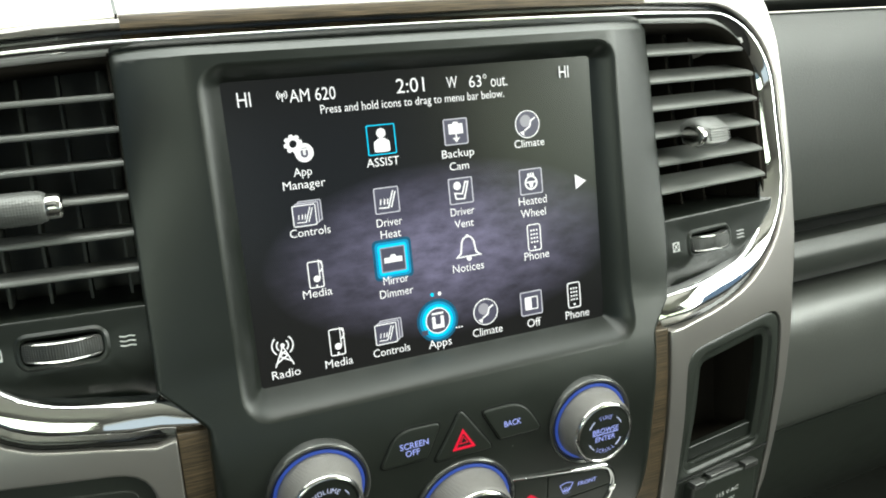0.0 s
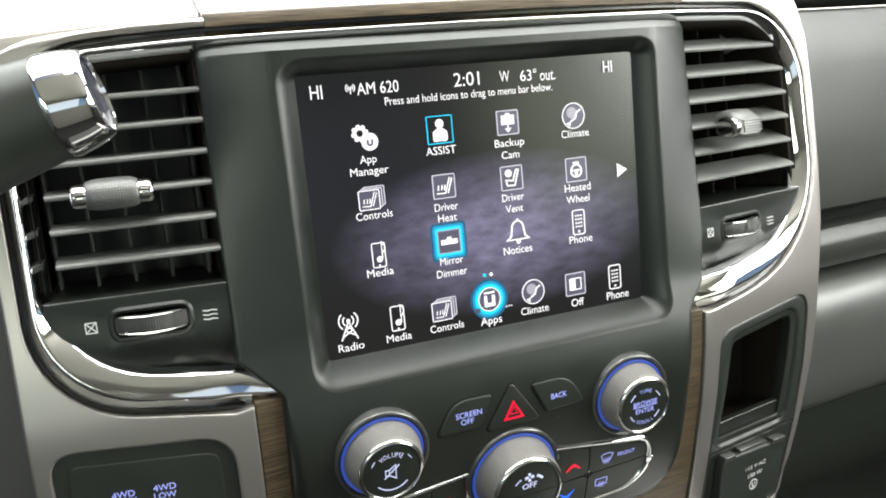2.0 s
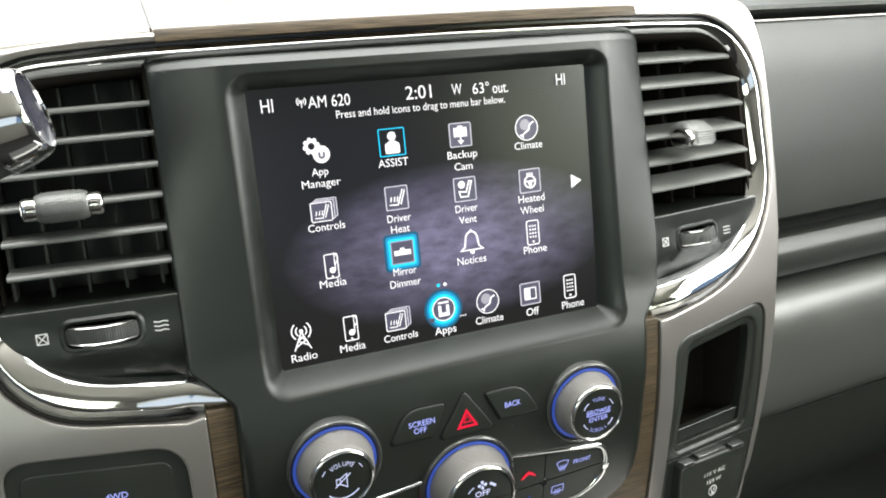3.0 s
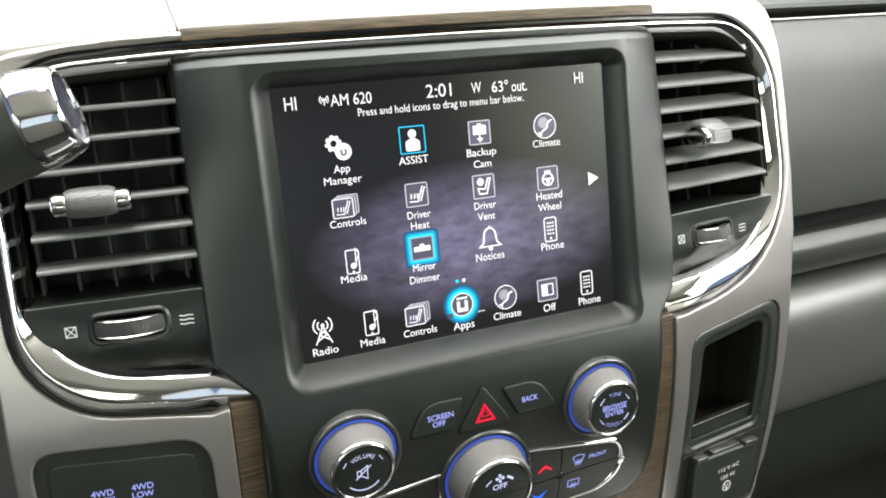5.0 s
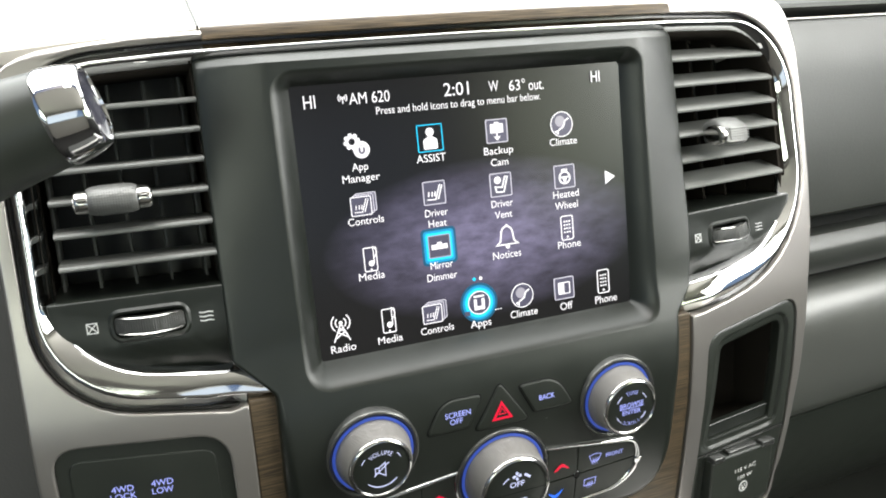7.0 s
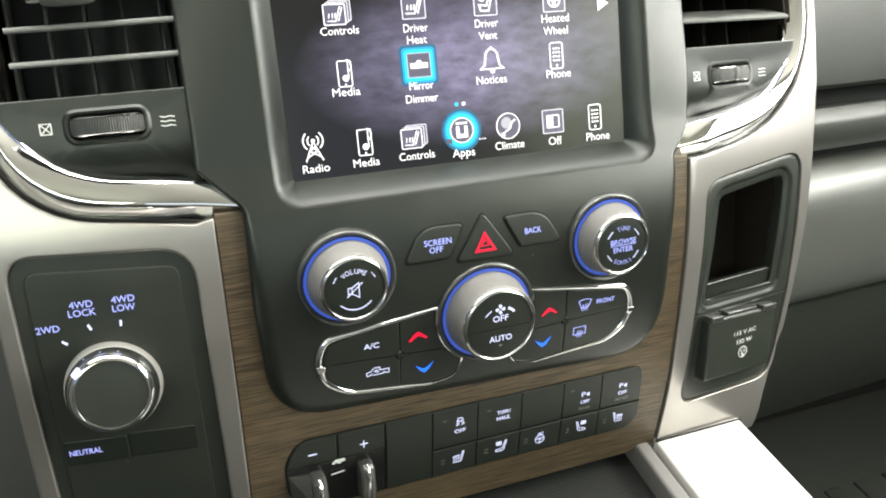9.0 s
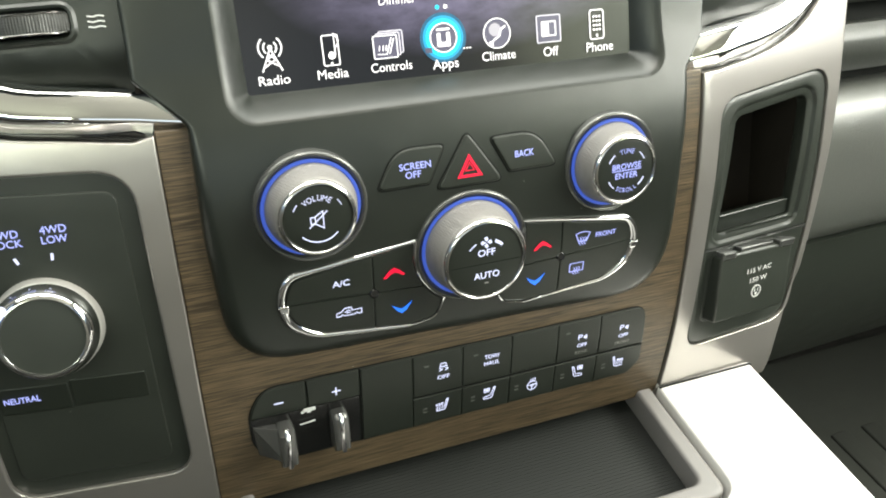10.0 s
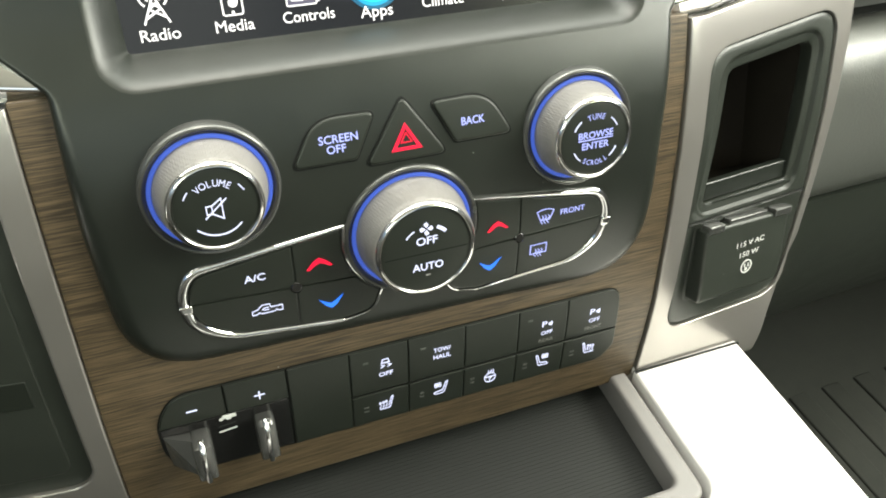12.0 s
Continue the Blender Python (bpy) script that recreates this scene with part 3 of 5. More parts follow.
def dash_hood():
    """The beige top of the centre dash, with the seams of its front cap and of a lid."""
    t = thing("dashboard_hood", (0, 0.12, 0.15), "pale beige padded dash top above the panel", "dashboard")

    def top(x, y):
        drop = 0.060 * ease(0.190, 0.222, x) ** 2
        back = 0.17 * max(0.0, abs(x) - 0.125) + 0.0080
        return 0.0972 + crown(x) + 0.44 * (y - 0.006 - back) - 0.25 * max(0, y - 0.006 - back) ** 2 - drop

    def piece(xs, y0):
        rows = []
        for x in xs:
            first = y0 + 0.0075 + 0.17 * max(0.0, abs(x) - 0.125)
            ys = [first, first + 0.0006, first + 0.004, first + 0.02, 0.06, 0.09, 0.14, 0.20, 0.28, 0.36]
            row = [(x, y, top(x, y) - (0.0007 if k == 0 else 0)) for k, y in enumerate(ys)]
            rows.append(row + [(x, 0.36, 0.02), (x, first + 0.002, top(x, first) - 0.006)])
        return grid(rows, closed_v=True, caps=True)

    part("left_cap", piece([-0.30, -0.26, -0.22, -0.18, -0.15, -0.1232], 0.0070), BEIGE, t)
    part("centre_skin", piece([-0.1222 + 0.2525 * k / 14 for k in range(15)], 0.0072), BEIGE, t)
    part("right_cap", piece([0.1312, 0.15, 0.17, 0.185, 0.195, 0.204, 0.212, 0.219], 0.0070), BEIGE, t)
    seam = [[(x, y, top(x, y) + 0.0004) for x in (-0.1234, -0.1220)] for y in (0.0150, 0.02, 0.05, 0.1, 0.2, 0.3)]
    part("seam", grid(seam), BLACK, t)
    part("lid_edge", grid([[(x, y, top(x, y) + 0.0006) for y in (0.050, 0.0525)] for x in [-0.09 + 0.02 * k for k in range(11)]]), SILVER, t, "thin grey lid edge")


dash_hood()


def passenger_dash():
    """Long padded and moulded bands across the passenger's side, set back behind the centre panel."""
    xs = [0.2050, 0.26, 0.32, 0.40, 0.50, 0.62, 0.80]
    t = thing("passenger_dash", (0.5, 0.09, 0.0), "dark grey grained passenger dash with padded knee roll", "dashboard")

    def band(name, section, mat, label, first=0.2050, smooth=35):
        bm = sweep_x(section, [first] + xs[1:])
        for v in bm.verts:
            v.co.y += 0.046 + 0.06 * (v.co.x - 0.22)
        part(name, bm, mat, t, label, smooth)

    band("upper_pad", [(0.36, 0.222), (0.08, 0.116), (0.030, 0.1010), (0.019, 0.0990), (0.017, 0.0960), (0.025, 0.0935), (0.10, 0.090), (0.36, 0.08)], LEATHER, "dark padded upper dash")
    band("glove_door", [(0.10, 0.0885), (0.026, 0.0893), (0.0215, 0.0885), (0.0200, 0.0855), (0.0190, 0.050), (0.0188, 0.005), (0.0205, -0.040), (0.0226, -0.0515), (0.027, -0.0545), (0.10, -0.055)], PAD, "grey grained glove box door")
    # pale strip paints in the highlight along the door's top edge
    band("edge_highlight", [(0.0230, 0.0896), (0.0196, 0.0893), (0.0192, 0.0884), (0.0230, 0.0880)], PALE, "pale strip standing in for the highlight on the glove box edge")
    # backing of the gaps round the ledge, their shade given as near-black colour
    band("groove", [(0.10, -0.050), (0.046, -0.0505), (0.046, -0.112), (0.10, -0.112)], GAP, "recessed groove with its shadow put in a near-black colour")
    band("ledge", [(0.09, -0.0662), (0.034, -0.0664), (0.0250, -0.0676), (0.0185, -0.0752), (0.0180, -0.0785), (0.0205, -0.090), (0.028, -0.0970), (0.09, -0.098)], PAD, "grey grained ledge under the glove box")
    roll = [(0.10, -0.1035), (0.060, -0.1037), (0.042, -0.1045), (0.031, -0.1068), (0.0232, -0.1114), (0.0178, -0.1178), (0.0152, -0.1248), (0.0145, -0.1322), (0.0152, -0.1418), (0.0172, -0.1535), (0.0205, -0.1698), (0.0245, -0.1858), (0.0290, -0.1997), (0.0335, -0.2070), (0.040, -0.2108), (0.10, -0.2125)]
    band("knee_roll", roll, ROLL, "padded dark grey knee roll", 0.2100, 60)
    band("lower_trim", [(0.12, -0.2120), (0.050, -0.2125), (0.045, -0.216), (0.056, -0.250), (0.085, -0.300), (0.15, -0.36), (0.18, -0.36)], BLACK, "dark lower dash trim", 0.2100)


passenger_dash()


def driver_dash():
    xs = [-0.80, -0.6, -0.4, -0.26, -0.2190]
    t = thing("driver_dash", (-0.5, 0.10, 0.0), "dark grey plain driver side dash", "dashboard")
    part("body", sweep_x([(0.36, 0.21), (0.10, 0.10), (0.040, 0.085), (0.030, 0.06), (0.030, -0.05), (0.045, -0.20), (0.10, -0.34), (0.36, -0.34)], xs), SHELL, t)


driver_dash()


def floor_mat():
    """A rubber mat with broad ridges in the passenger's footwell, plain towards the toe board."""
    ob = new("floor_mat")
    ob.matrix_world = pose(0.50, -0.09, 0.0)
    LOCAL[ob.name] = Matrix()
    tagged(ob, "dark ridged rubber mat on the cab floor", "floor mat")
    body = slab(rounded([(0.29, 0.31), (-0.29, 0.31), (-0.29, -0.30), (0.29, -0.30)], 0.04, 6), flat(0), 0, 0.004, 0.012, step=0.1)
    body.transform(pose(0, 0, 0.012, -90))
    part("mat", body, FLOORMAT, ob, local=True)
    for k in range(13):
        x = -0.265 + 0.0445 * k
        part("ridge", box(x - 0.012, x + 0.012, -0.27, 0.185, 0.010, 0.0150, 0.002), FLOORMAT, ob, local=True)


def toe_board():
    ob = new("toe_board")
    ob.matrix_world = pose(0.50, 0.24, 0.0)
    LOCAL[ob.name] = Matrix()
    tagged(ob, "black carpeted toe board closing the footwell", "toe board")
    board = box(-0.31, 0.31, 0.0, 0.02, 0.0, 0.34, 0.004)
    board.transform(pose(0, 0, 0, -18))
    part("board", board, CARPET, ob, local=True)


toe_board()


floor_mat()


# ---- screen and control bezel ----
def bezel_outline():
    right = [(0.1282, 0.0812, 0.003), (0.1266, -0.003, 0), (0.1262, -0.030, 0.02), (0.1226, -0.0600, 0.004), (0.1118, -0.0750, 0.006), (0.1095, -0.12, 0), (0.1068, -0.1895, 0.034)]
    left = [(-0.1110, -0.1815, 0.034), (-0.1143, -0.12, 0), (-0.1132, -0.0738, 0.006), (-0.1301, -0.0555, 0.003), (-0.1296, -0.009, 0), (-0.1280, 0.0812, 0.003)]
    return rounded(right + left, 0, 8)


SCREEN = rounded([(0.0872, 0.0655), (-0.0872, 0.0655), (-0.0872, -0.0655), (0.0872, -0.0655)], 0.0012, 3)


def rim_loop(grow):
    """A loop round the display, grown by a margin that is narrower on top; its corners round off as it grows."""
    x, w, lo, hi, r = 0.0888 + 0.88 * grow, 0.0872 + 0.82 * grow, -0.0655 - 0.86 * grow, 0.0655 + 0.58 * grow, 0.0012 + 0.80 * grow
    out = []
    for cx, cz, a0 in ((x - r, hi - r, 0), (-w + r, hi - r, 90), (-w + r, lo + r, 180), (x - r, lo + r, 270)):
        out += [(cx + r * math.cos(radians(a0 + 15 * k)), cz + r * math.sin(radians(a0 + 15 * k))) for k in range(7)]
        nx, nz = {0: (-w + r, hi), 90: (-w, lo + r), 180: (x - r, lo), 270: (x, hi - r)}[a0]
        px, pz = out[-1]
        out += [(px + (nx - px) * k / 16, pz + (nz - pz) * k / 16) for k in range(1, 16)]
    return out


def control_bezel():
    t = thing("control_bezel", (0, 0.02, -0.05), "charcoal plastic bezel round screen and controls", "bezel")
    soft = lambda x, z: 0.0016 + 0.0060 * ease(-0.068, -0.095, z)
    part("frame", slab(bezel_outline(), bezel_face, 0, soft, 0.016, [[(rim_loop(0.0135), 0.0), (rim_loop(0.0135), 0.006)]], step=0.007, steps=6, cuts=((2, 0.0770), (0, 0.0985), (0, -0.0985))), BEZEL, t, smooth=50)
    slope = [(0.0135 - 0.0137 * k / 14, (k / 14) ** 1.7) for k in range(14)] + [(0.0001, 0.95)]
    part("screen_rim", grid([[(x, bezel_face(x, z) * (1 - sunk) + 0.0012 * sunk, z) for x, z in rim_loop(grow)] for grow, sunk in slope], closed_v=True), BEZEL, t, "rolled charcoal rim round the display", smooth=40)


control_bezel()


def wood_trim():
    t = thing("wood_trim", (0, 0.03, -0.16), "brown wood-grain trim below and beside the controls", "trim")
    line = rounded([(0.1222, -0.0765), (-0.1255, -0.0745), (-0.1264, -0.2580), (0.1163, -0.2580)], 0.0008, 2)
    part("face", slab(line, TIMBER, 0, 0.0008, 0.012, step=0.009), WOOD, t)


wood_trim()


def touchscreen():
    t = thing("touchscreen", (0, 0.002, 0), "lit colour touchscreen showing an app menu", "touchscreen")
    part("glass", slab(inset(SCREEN, -0.0030), flat(0.0), 0, 0.0003, 0.004, back=True), DISPLAY, t, "dark glossy display glass")
    return t


screen_thing = touchscreen()


# ---- console ----
DECK = Matrix.Translation((0, 0.0253, -0.2527)) @ Matrix(((1, 0, 0, 0), (0, 0.395, 0.9187, 0), (0, -0.9187, 0.395, 0), (0, 0, 0, 1)))


def console():
    t = thing("console_side_panel", (0.16, 0.0, -0.29), "pale satin champagne panel on top of the console", "console panel")
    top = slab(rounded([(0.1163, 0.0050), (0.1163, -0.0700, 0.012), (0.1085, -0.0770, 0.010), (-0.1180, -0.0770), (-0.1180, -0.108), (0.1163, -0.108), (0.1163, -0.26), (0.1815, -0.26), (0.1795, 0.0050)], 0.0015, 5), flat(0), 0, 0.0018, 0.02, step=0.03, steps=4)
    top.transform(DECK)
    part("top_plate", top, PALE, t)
    line = slab(rounded([(0.1168, -0.0030), (0.1168, -0.0016), (0.1800, -0.0016), (0.1800, -0.0030)], 0.0001, 1), flat(0), 0.0004, 0.0001, 0.002, steps=1)
    line.transform(DECK)
    part("seam", line, GAP, t, "dark seam under the panel above")
    skirt = slab(rounded([(0.120, -0.002), (0.120, -0.26), (0.1790, -0.26), (0.1775, -0.002)], 0.001, 2), flat(0.02), 0, 0.001, 0.20, steps=2)
    skirt.transform(DECK)
    part("skirt", skirt, SHELL, t, "dark console side")
    t = thing("storage_tray", (0, 0.0, -0.28), "black storage tray with a ribbed rubber mat", "storage tray")
    hole = rounded([(0.1045, 0.075), (-0.1110, 0.075), (-0.1110, -0.0640), (0.1020, -0.0640)], 0.006, 5)
    rim = slab(rounded([(0.1128, 0.081), (-0.1180, 0.081), (-0.1180, -0.0735), (0.1122, -0.0735)], 0.008, 5), flat(0.0), -0.001, 0.0022, 0.03, [(hole, 0.0022, 0.026)], step=0.03)
    rim.transform(DECK)
    part("rim", rim, TRAYRIM, t, "warm grey tray rim")
    mat = slab(inset(hole, -0.001), flat(0.016), 0, 0.0005, 0.008, back=True)
    mat.transform(DECK)
    mat_part = part("mat", mat, RUBBER, t, "black rubber mat")
    ribs = []
    for k in range(44):
        v = 0.027 - k * 0.0020
        b = box(-0.1105, 0.1030, 0.0158, 0.0168, v - 0.0005, v + 0.0005)
        b.transform(DECK)
        ribs.append(b)
    tagged(part("mat_ribs", join(*ribs), RUBBER, mat_part), kind="stuff")
    base = slab(rounded([(0.1155, 0.04), (-0.1175, 0.04), (-0.1175, -0.25), (0.1155, -0.25)], 0.002, 2), flat(0.031), 0, 0.001, 0.19, back=True)
    base.transform(DECK)
    part("base", base, SHELL, t, "dark console body")


console()


# ---- vents ----
def barrel(cx, cy, cz, length, r, segs=28, ribs=0, deep=1.0):
    """A ribbed barrel along x."""
    rows = []
    prof_ = [(-0.5, 0.55), (-0.46, 0.80), (-0.36, 0.95), (-0.2, 1.0), (0.2, 1.0), (0.36, 0.95), (0.46, 0.80), (0.5, 0.55)]
    n = 22
    for k in range(n + 1):
        u = -0.5 + k / n
        q = np.interp(u, [p[0] for p in prof_], [p[1] for p in prof_])
        bump = 1 - (0.035 if ribs and k % 2 else 0)
        rows.append([(cx + u * length, cy + deep * r * q * bump * (1 + (0.02 if ribs and i % 2 else 0)) * math.cos(2 * math.pi * i / segs), cz + r * q * bump * math.sin(2 * math.pi * i / segs)) for i in range(segs)])
    return grid(rows, closed_v=True, caps=True)


def paddle_knob(cx, cz, length, r):
    """A thumb paddle that stands out in front of its slat."""
    sec = [(0.006, 0.62), (0.000, 0.90), (-0.006, 0.86), (-0.0115, 0.52), (-0.0132, 0.30), (-0.0134, -0.55), (-0.0120, -0.72), (-0.004, -0.80), (0.006, -0.60)]
    rows = [[(cx + u * length, y * (0.55 + 0.45 * q), cz + w * r * q) for y, w in sec] for u, q in ((-0.5, 0.62), (-0.47, 0.80), (-0.38, 0.95), (-0.2, 1.0), (0.25, 1.0), (0.42, 0.94), (0.48, 0.84), (0.5, 0.70))]
    return grid(rows, closed_v=True, caps=True)


def vent(x0, x1, tilt, rows_at, knob_at, wheel_at, marks, top, mid, label, paddle=False):
    t = thing("air_vent", ((x0 + x1) / 2, 0.01, 0.01), label, "air vent", "dash vents")
    za, zb = -0.068, 0.083
    lay = lambda bm: bent(bm, 0.0035)
    rect = [(x1, zb), (x0, zb), (x0, za), (x1, za)]
    part("housing", lay(slab(rect, flat(0.008), 0, 0.0004, 0.056, [(inset(rect, 0.0020), 0.0003, 0.055)], steps=2)), VOID, t, "black vent housing")
    part("rear_wall", lay(box(x0, x1, 0.062, 0.064, za, zb)), DUCT, t, "dark duct behind the slats")
    c, s = math.cos(radians(tilt)), math.sin(radians(tilt))
    sec = [(0.0, -0.0011), (-0.0008, -0.0004), (-0.0008, 0.0005), (0.0, 0.0012), (0.004, 0.0014), (0.019, 0.0007), (0.019, -0.0006), (0.004, -0.0012)]
    for z in rows_at:
        pts = [(0.0050 + u * c - v * s, z + u * s + v * c) for u, v in sec]
        over = max(0.0, z + 0.001 - (0.0435 if paddle else 0.0465))
        end = 0.1767 + math.sqrt(0.035 ** 2 - over ** 2) if paddle else -0.1642 - math.sqrt(0.032 ** 2 - over ** 2)
        a, b = (x0 + 0.001, end) if paddle else (end, x1 - 0.001)
        part("slat", lay(sweep_x(pts, [a, a + 0.004, a + 0.02, (a + b) / 2, b - 0.02, b - 0.004, b])), VANE, t)
    for k in range(5):
        x = x0 + 0.006 + (x1 - x0 - 0.012) * k / 4
        # the paddle vent's vanes are coloured darker, as if lost in shade
        part("vane", lay(box(x - 0.0007, x + 0.0007, 0.034, 0.052, -0.022, 0.080, 0.0003)), VOID if paddle else DUCT, t)
    kx, kl, kr = knob_at
    if paddle:
        body = part("slider_knob", lay(paddle_knob(kx, rows_at[3], kl, kr)), GRIPGREY, t, "ribbed grey slider paddle")
        for k in range(5):
            z = rows_at[3] + 0.0022 - 0.0014 * k
            part("rib", lay(box(kx - kl * 0.30, kx + kl * 0.47, -0.0142, -0.0126, z - 0.0004, z + 0.0004, 0.0002)), GRIPGREY, body)
        part("tip", lay(barrel(kx - kl * 0.55, -0.0065, rows_at[3] - 0.0006, 0.0052, kr * 0.62, deep=1.5)), SATINRING, body, "chrome knob tip")
    else:
        body = part("slider_knob", lay(barrel(kx, 0.0015, rows_at[3], kl, kr, ribs=1)), GRIPGREY, t, "dotted grey slider knob")
        for sx in (-1, 1):
            part("tip", lay(barrel(kx + sx * (kl / 2 + 0.0012), 0.0008, rows_at[3], 0.0075, kr * 0.74)), SATINRING, body, "chrome knob tip")
    face = rounded([(x0 + 0.0005, top), (x0 + 0.0005, -0.0655), (x1 - 0.0005, -0.0655), (x1 - 0.0005, top)], 0.0006, 2)
    slot = rounded([(wheel_at - 0.0146, mid + 0.0046), (wheel_at - 0.0146, mid - 0.0048), (wheel_at + 0.0146, mid - 0.0048), (wheel_at + 0.0146, mid + 0.0046)], 0.0030, 5)
    face_f = profile((top, 0.0020), (top - 0.0035, 0.0042), (-0.049, 0.0055), (-0.055, 0.0120), (-0.066, 0.0160))
    part("face_plate", lay(slab(face, face_f, 0, 0.0010, 0.05, [(slot, [(0.0030, 0.0), (0.0018, -0.0010), (0.0008, -0.0008), (0.0, 0.0006), (0.0, 0.010)])], step=0.008)), BEZEL, t, "charcoal plate with thumb wheel")
    rows = []
    for k in range(61):
        a = radians(-46 + 92 * k / 60)
        r = 0.0205 - (0.00016 if k % 2 else 0)
        rows.append([(wheel_at + (r - e) * math.sin(a), 0.0185 - (r - e) * math.cos(a), z) for z, e in ((mid - 0.0038, 0.004), (mid - 0.0036, 0.0008), (mid - 0.0030, 0.0), (mid, -0.0003), (mid + 0.0030, 0.0), (mid + 0.0036, 0.0008), (mid + 0.0038, 0.004))])
    wheel = part("thumb_wheel", lay(grid(rows)), KNURL, t, "ribbed grey thumb wheel", smooth=20)
    for z in (mid + 0.0035, mid - 0.0035):
        line = [[(wheel_at + r * math.sin(radians(a)), 0.0185 - r * math.cos(radians(a)), z + d) for a in range(-42, 43, 4)] for r, d in ((0.0203, 0.0004), (0.02075, 0.0), (0.0203, -0.0004))]
        part("bright_edge", lay(grid(line)), SATINRING, wheel, "bright wheel edge")
    xa, xb = marks
    sq = [(-1, -1), (1, -1), (1, 1), (-1, 1), (-1, -1)]
    part("closed_mark", lay(ribbon([sq, [(-1, -1), (1, 1)], [(-1, 1), (1, -1)]], 0.00042, (xa, mid + 0.0004), 0.0022, face_f)), PRINT, t, "small white crossed box")
    waves = [[(u, v + 0.09 * math.sin(u * 3.2)) for u in np.linspace(-1.5, 1.5, 13)] for v in (-0.95, 0, 0.95)]
    part("open_mark", lay(ribbon(waves, 0.00045, (xb, mid - 0.0007), 0.0020, face_f)), PRINT, t, "small white wavy lines")
    return t


vent(-0.2040, -0.1272, 5, (0.0640, 0.0510, 0.0375, 0.0240, 0.0094, -0.0050), (-0.1695, 0.0230, 0.0068), -0.1622, (-0.1865, -0.1380), -0.0192, -0.0322, "black air vent with level slats and a dotted slider")
vent(0.1240, 0.2140, 19, (0.0645, 0.0503, 0.0361, 0.0219, 0.0076, -0.0070), (0.1575, 0.0190, 0.0092), 0.1595, (0.1337, 0.1848), -0.0205, -0.0364, "black air vent with tilted slats and a ribbed paddle", True)


# ---- knobs ----
def knob(at, tilt, ring, cap, high, label, art):
    t = thing("rotary_knob", at, label, "knob", "control knobs", turn=pose(0, 0, 0, tilt))
    part("collar", lathe([(ring + 0.0033, -0.005), (ring + 0.0031, 0.0002), (ring + 0.0026, 0.0011), (ring + 0.0020, 0.0014), (ring + 0.0013, 0.0010), (ring + 0.0008, 0.0), (ring, -0.0002)], 96), COLLAR, t, "raised charcoal collar", local=True, smooth=60)
    part("light_ring", lathe([(ring + 0.0001, 0.0003), (ring - 0.0003, 0.0009), (ring - 0.0011, 0.0010), (ring - 0.0016, 0.0002)], 72), RING, t, "glowing blue ring", local=True)
    g0, g1 = ring - 0.0015, cap + 0.0009
    grip = [(g0 + 0.0003, -0.002), (g0, 0.001), (g0 - 0.0006, 0.003)] + [(g0 - 0.0006 + (g1 - g0 + 0.0006) * k / 6, 0.003 + (high - 0.0055) * k / 6) for k in range(1, 7)] + [(g1 - 0.0008, high - 0.0015)]
    part("grip", lathe(grip, 216, 72, 0.00005, (2, 3, 4, 5, 6, 7)), DOTTED, t, "finely knurled satin silver grip", local=True, smooth=60)
    part("trim_ring", lathe([(cap + 0.0004, high - 0.0030), (cap + 0.0003, high - 0.0012), (cap - 0.0004, high - 0.0002), (cap - 0.0011, high), (cap - 0.0017, high - 0.0006), (cap - 0.0017, high - 0.002)], 72), SATINRING, t, "chrome ring", local=True, smooth=60)
    face = part("cap", lathe([(cap - 0.0016, high - 0.0016), (cap - 0.0018, high - 0.0009), (cap - 0.0030, high - 0.0006), (0.006, high - 0.0005), (0.0, high - 0.0005)], 72), KEY, t, "flat black cap", local=True)
    for name, bm, mat in art(flat(-high + 0.0005)):
        part(name, bm, mat, face, local=True)
    return t


def volume_art(f):
    yield "lettering", arc_words("VOLUME", (0, 0), 0.0088, 90, 0.0034, f), LIT
    yield "dash_mark", ribbon([circle(0, 0, 0.0106, 5, 26, 42)], 0.00034, f=f), LIT
    yield "dash_mark", ribbon([circle(0, 0, 0.0106, 5, 138, 154)], 0.00034, f=f), LIT
    yield "mute_symbol", ribbon([[(-1.6, -0.8), (-0.6, -0.8), (1.2, -2.0), (1.2, 2.0), (-0.6, 0.8), (-1.6, 0.8), (-1.6, -0.8)], [(-0.6, -0.8), (-0.6, 0.8)], [(-2.0, -1.6), (2.2, 1.9)]], 0.00036, (-0.0003, -0.0004), 0.00178, f), LIT
    yield "arc_mark", ribbon([circle(0, 0, 0.0096, 16, 222, 318)], 0.0004, f=f), LIT


def tune_art(f):
    yield "lettering", arc_words("TUNE", (0, 0), 0.0090, 90, 0.0032, f), LITBLUE
    yield "lettering", arc_words("SCROLL", (0, 0), 0.0092, 270, 0.0030, f, under=True), LITBLUE
    yield "lettering", words("BROWSE", (0, 0.0020), 0.0145, 0.0026, f, bold=0.00005), LITBLUE
    yield "lettering", words("ENTER", (0, -0.0022), 0.0112, 0.0026, f, bold=0.00005), LITBLUE
    yield "rule_mark", ribbon([[(-0.0073, 0), (0.0073, 0)]], 0.0003, f=f), LITBLUE
    for a in (38, 142, 218, 322):
        yield "dash_mark", ribbon([circle(0, 0, 0.0098, 5, a - 13, a + 13)], 0.0004, f=f), LIT


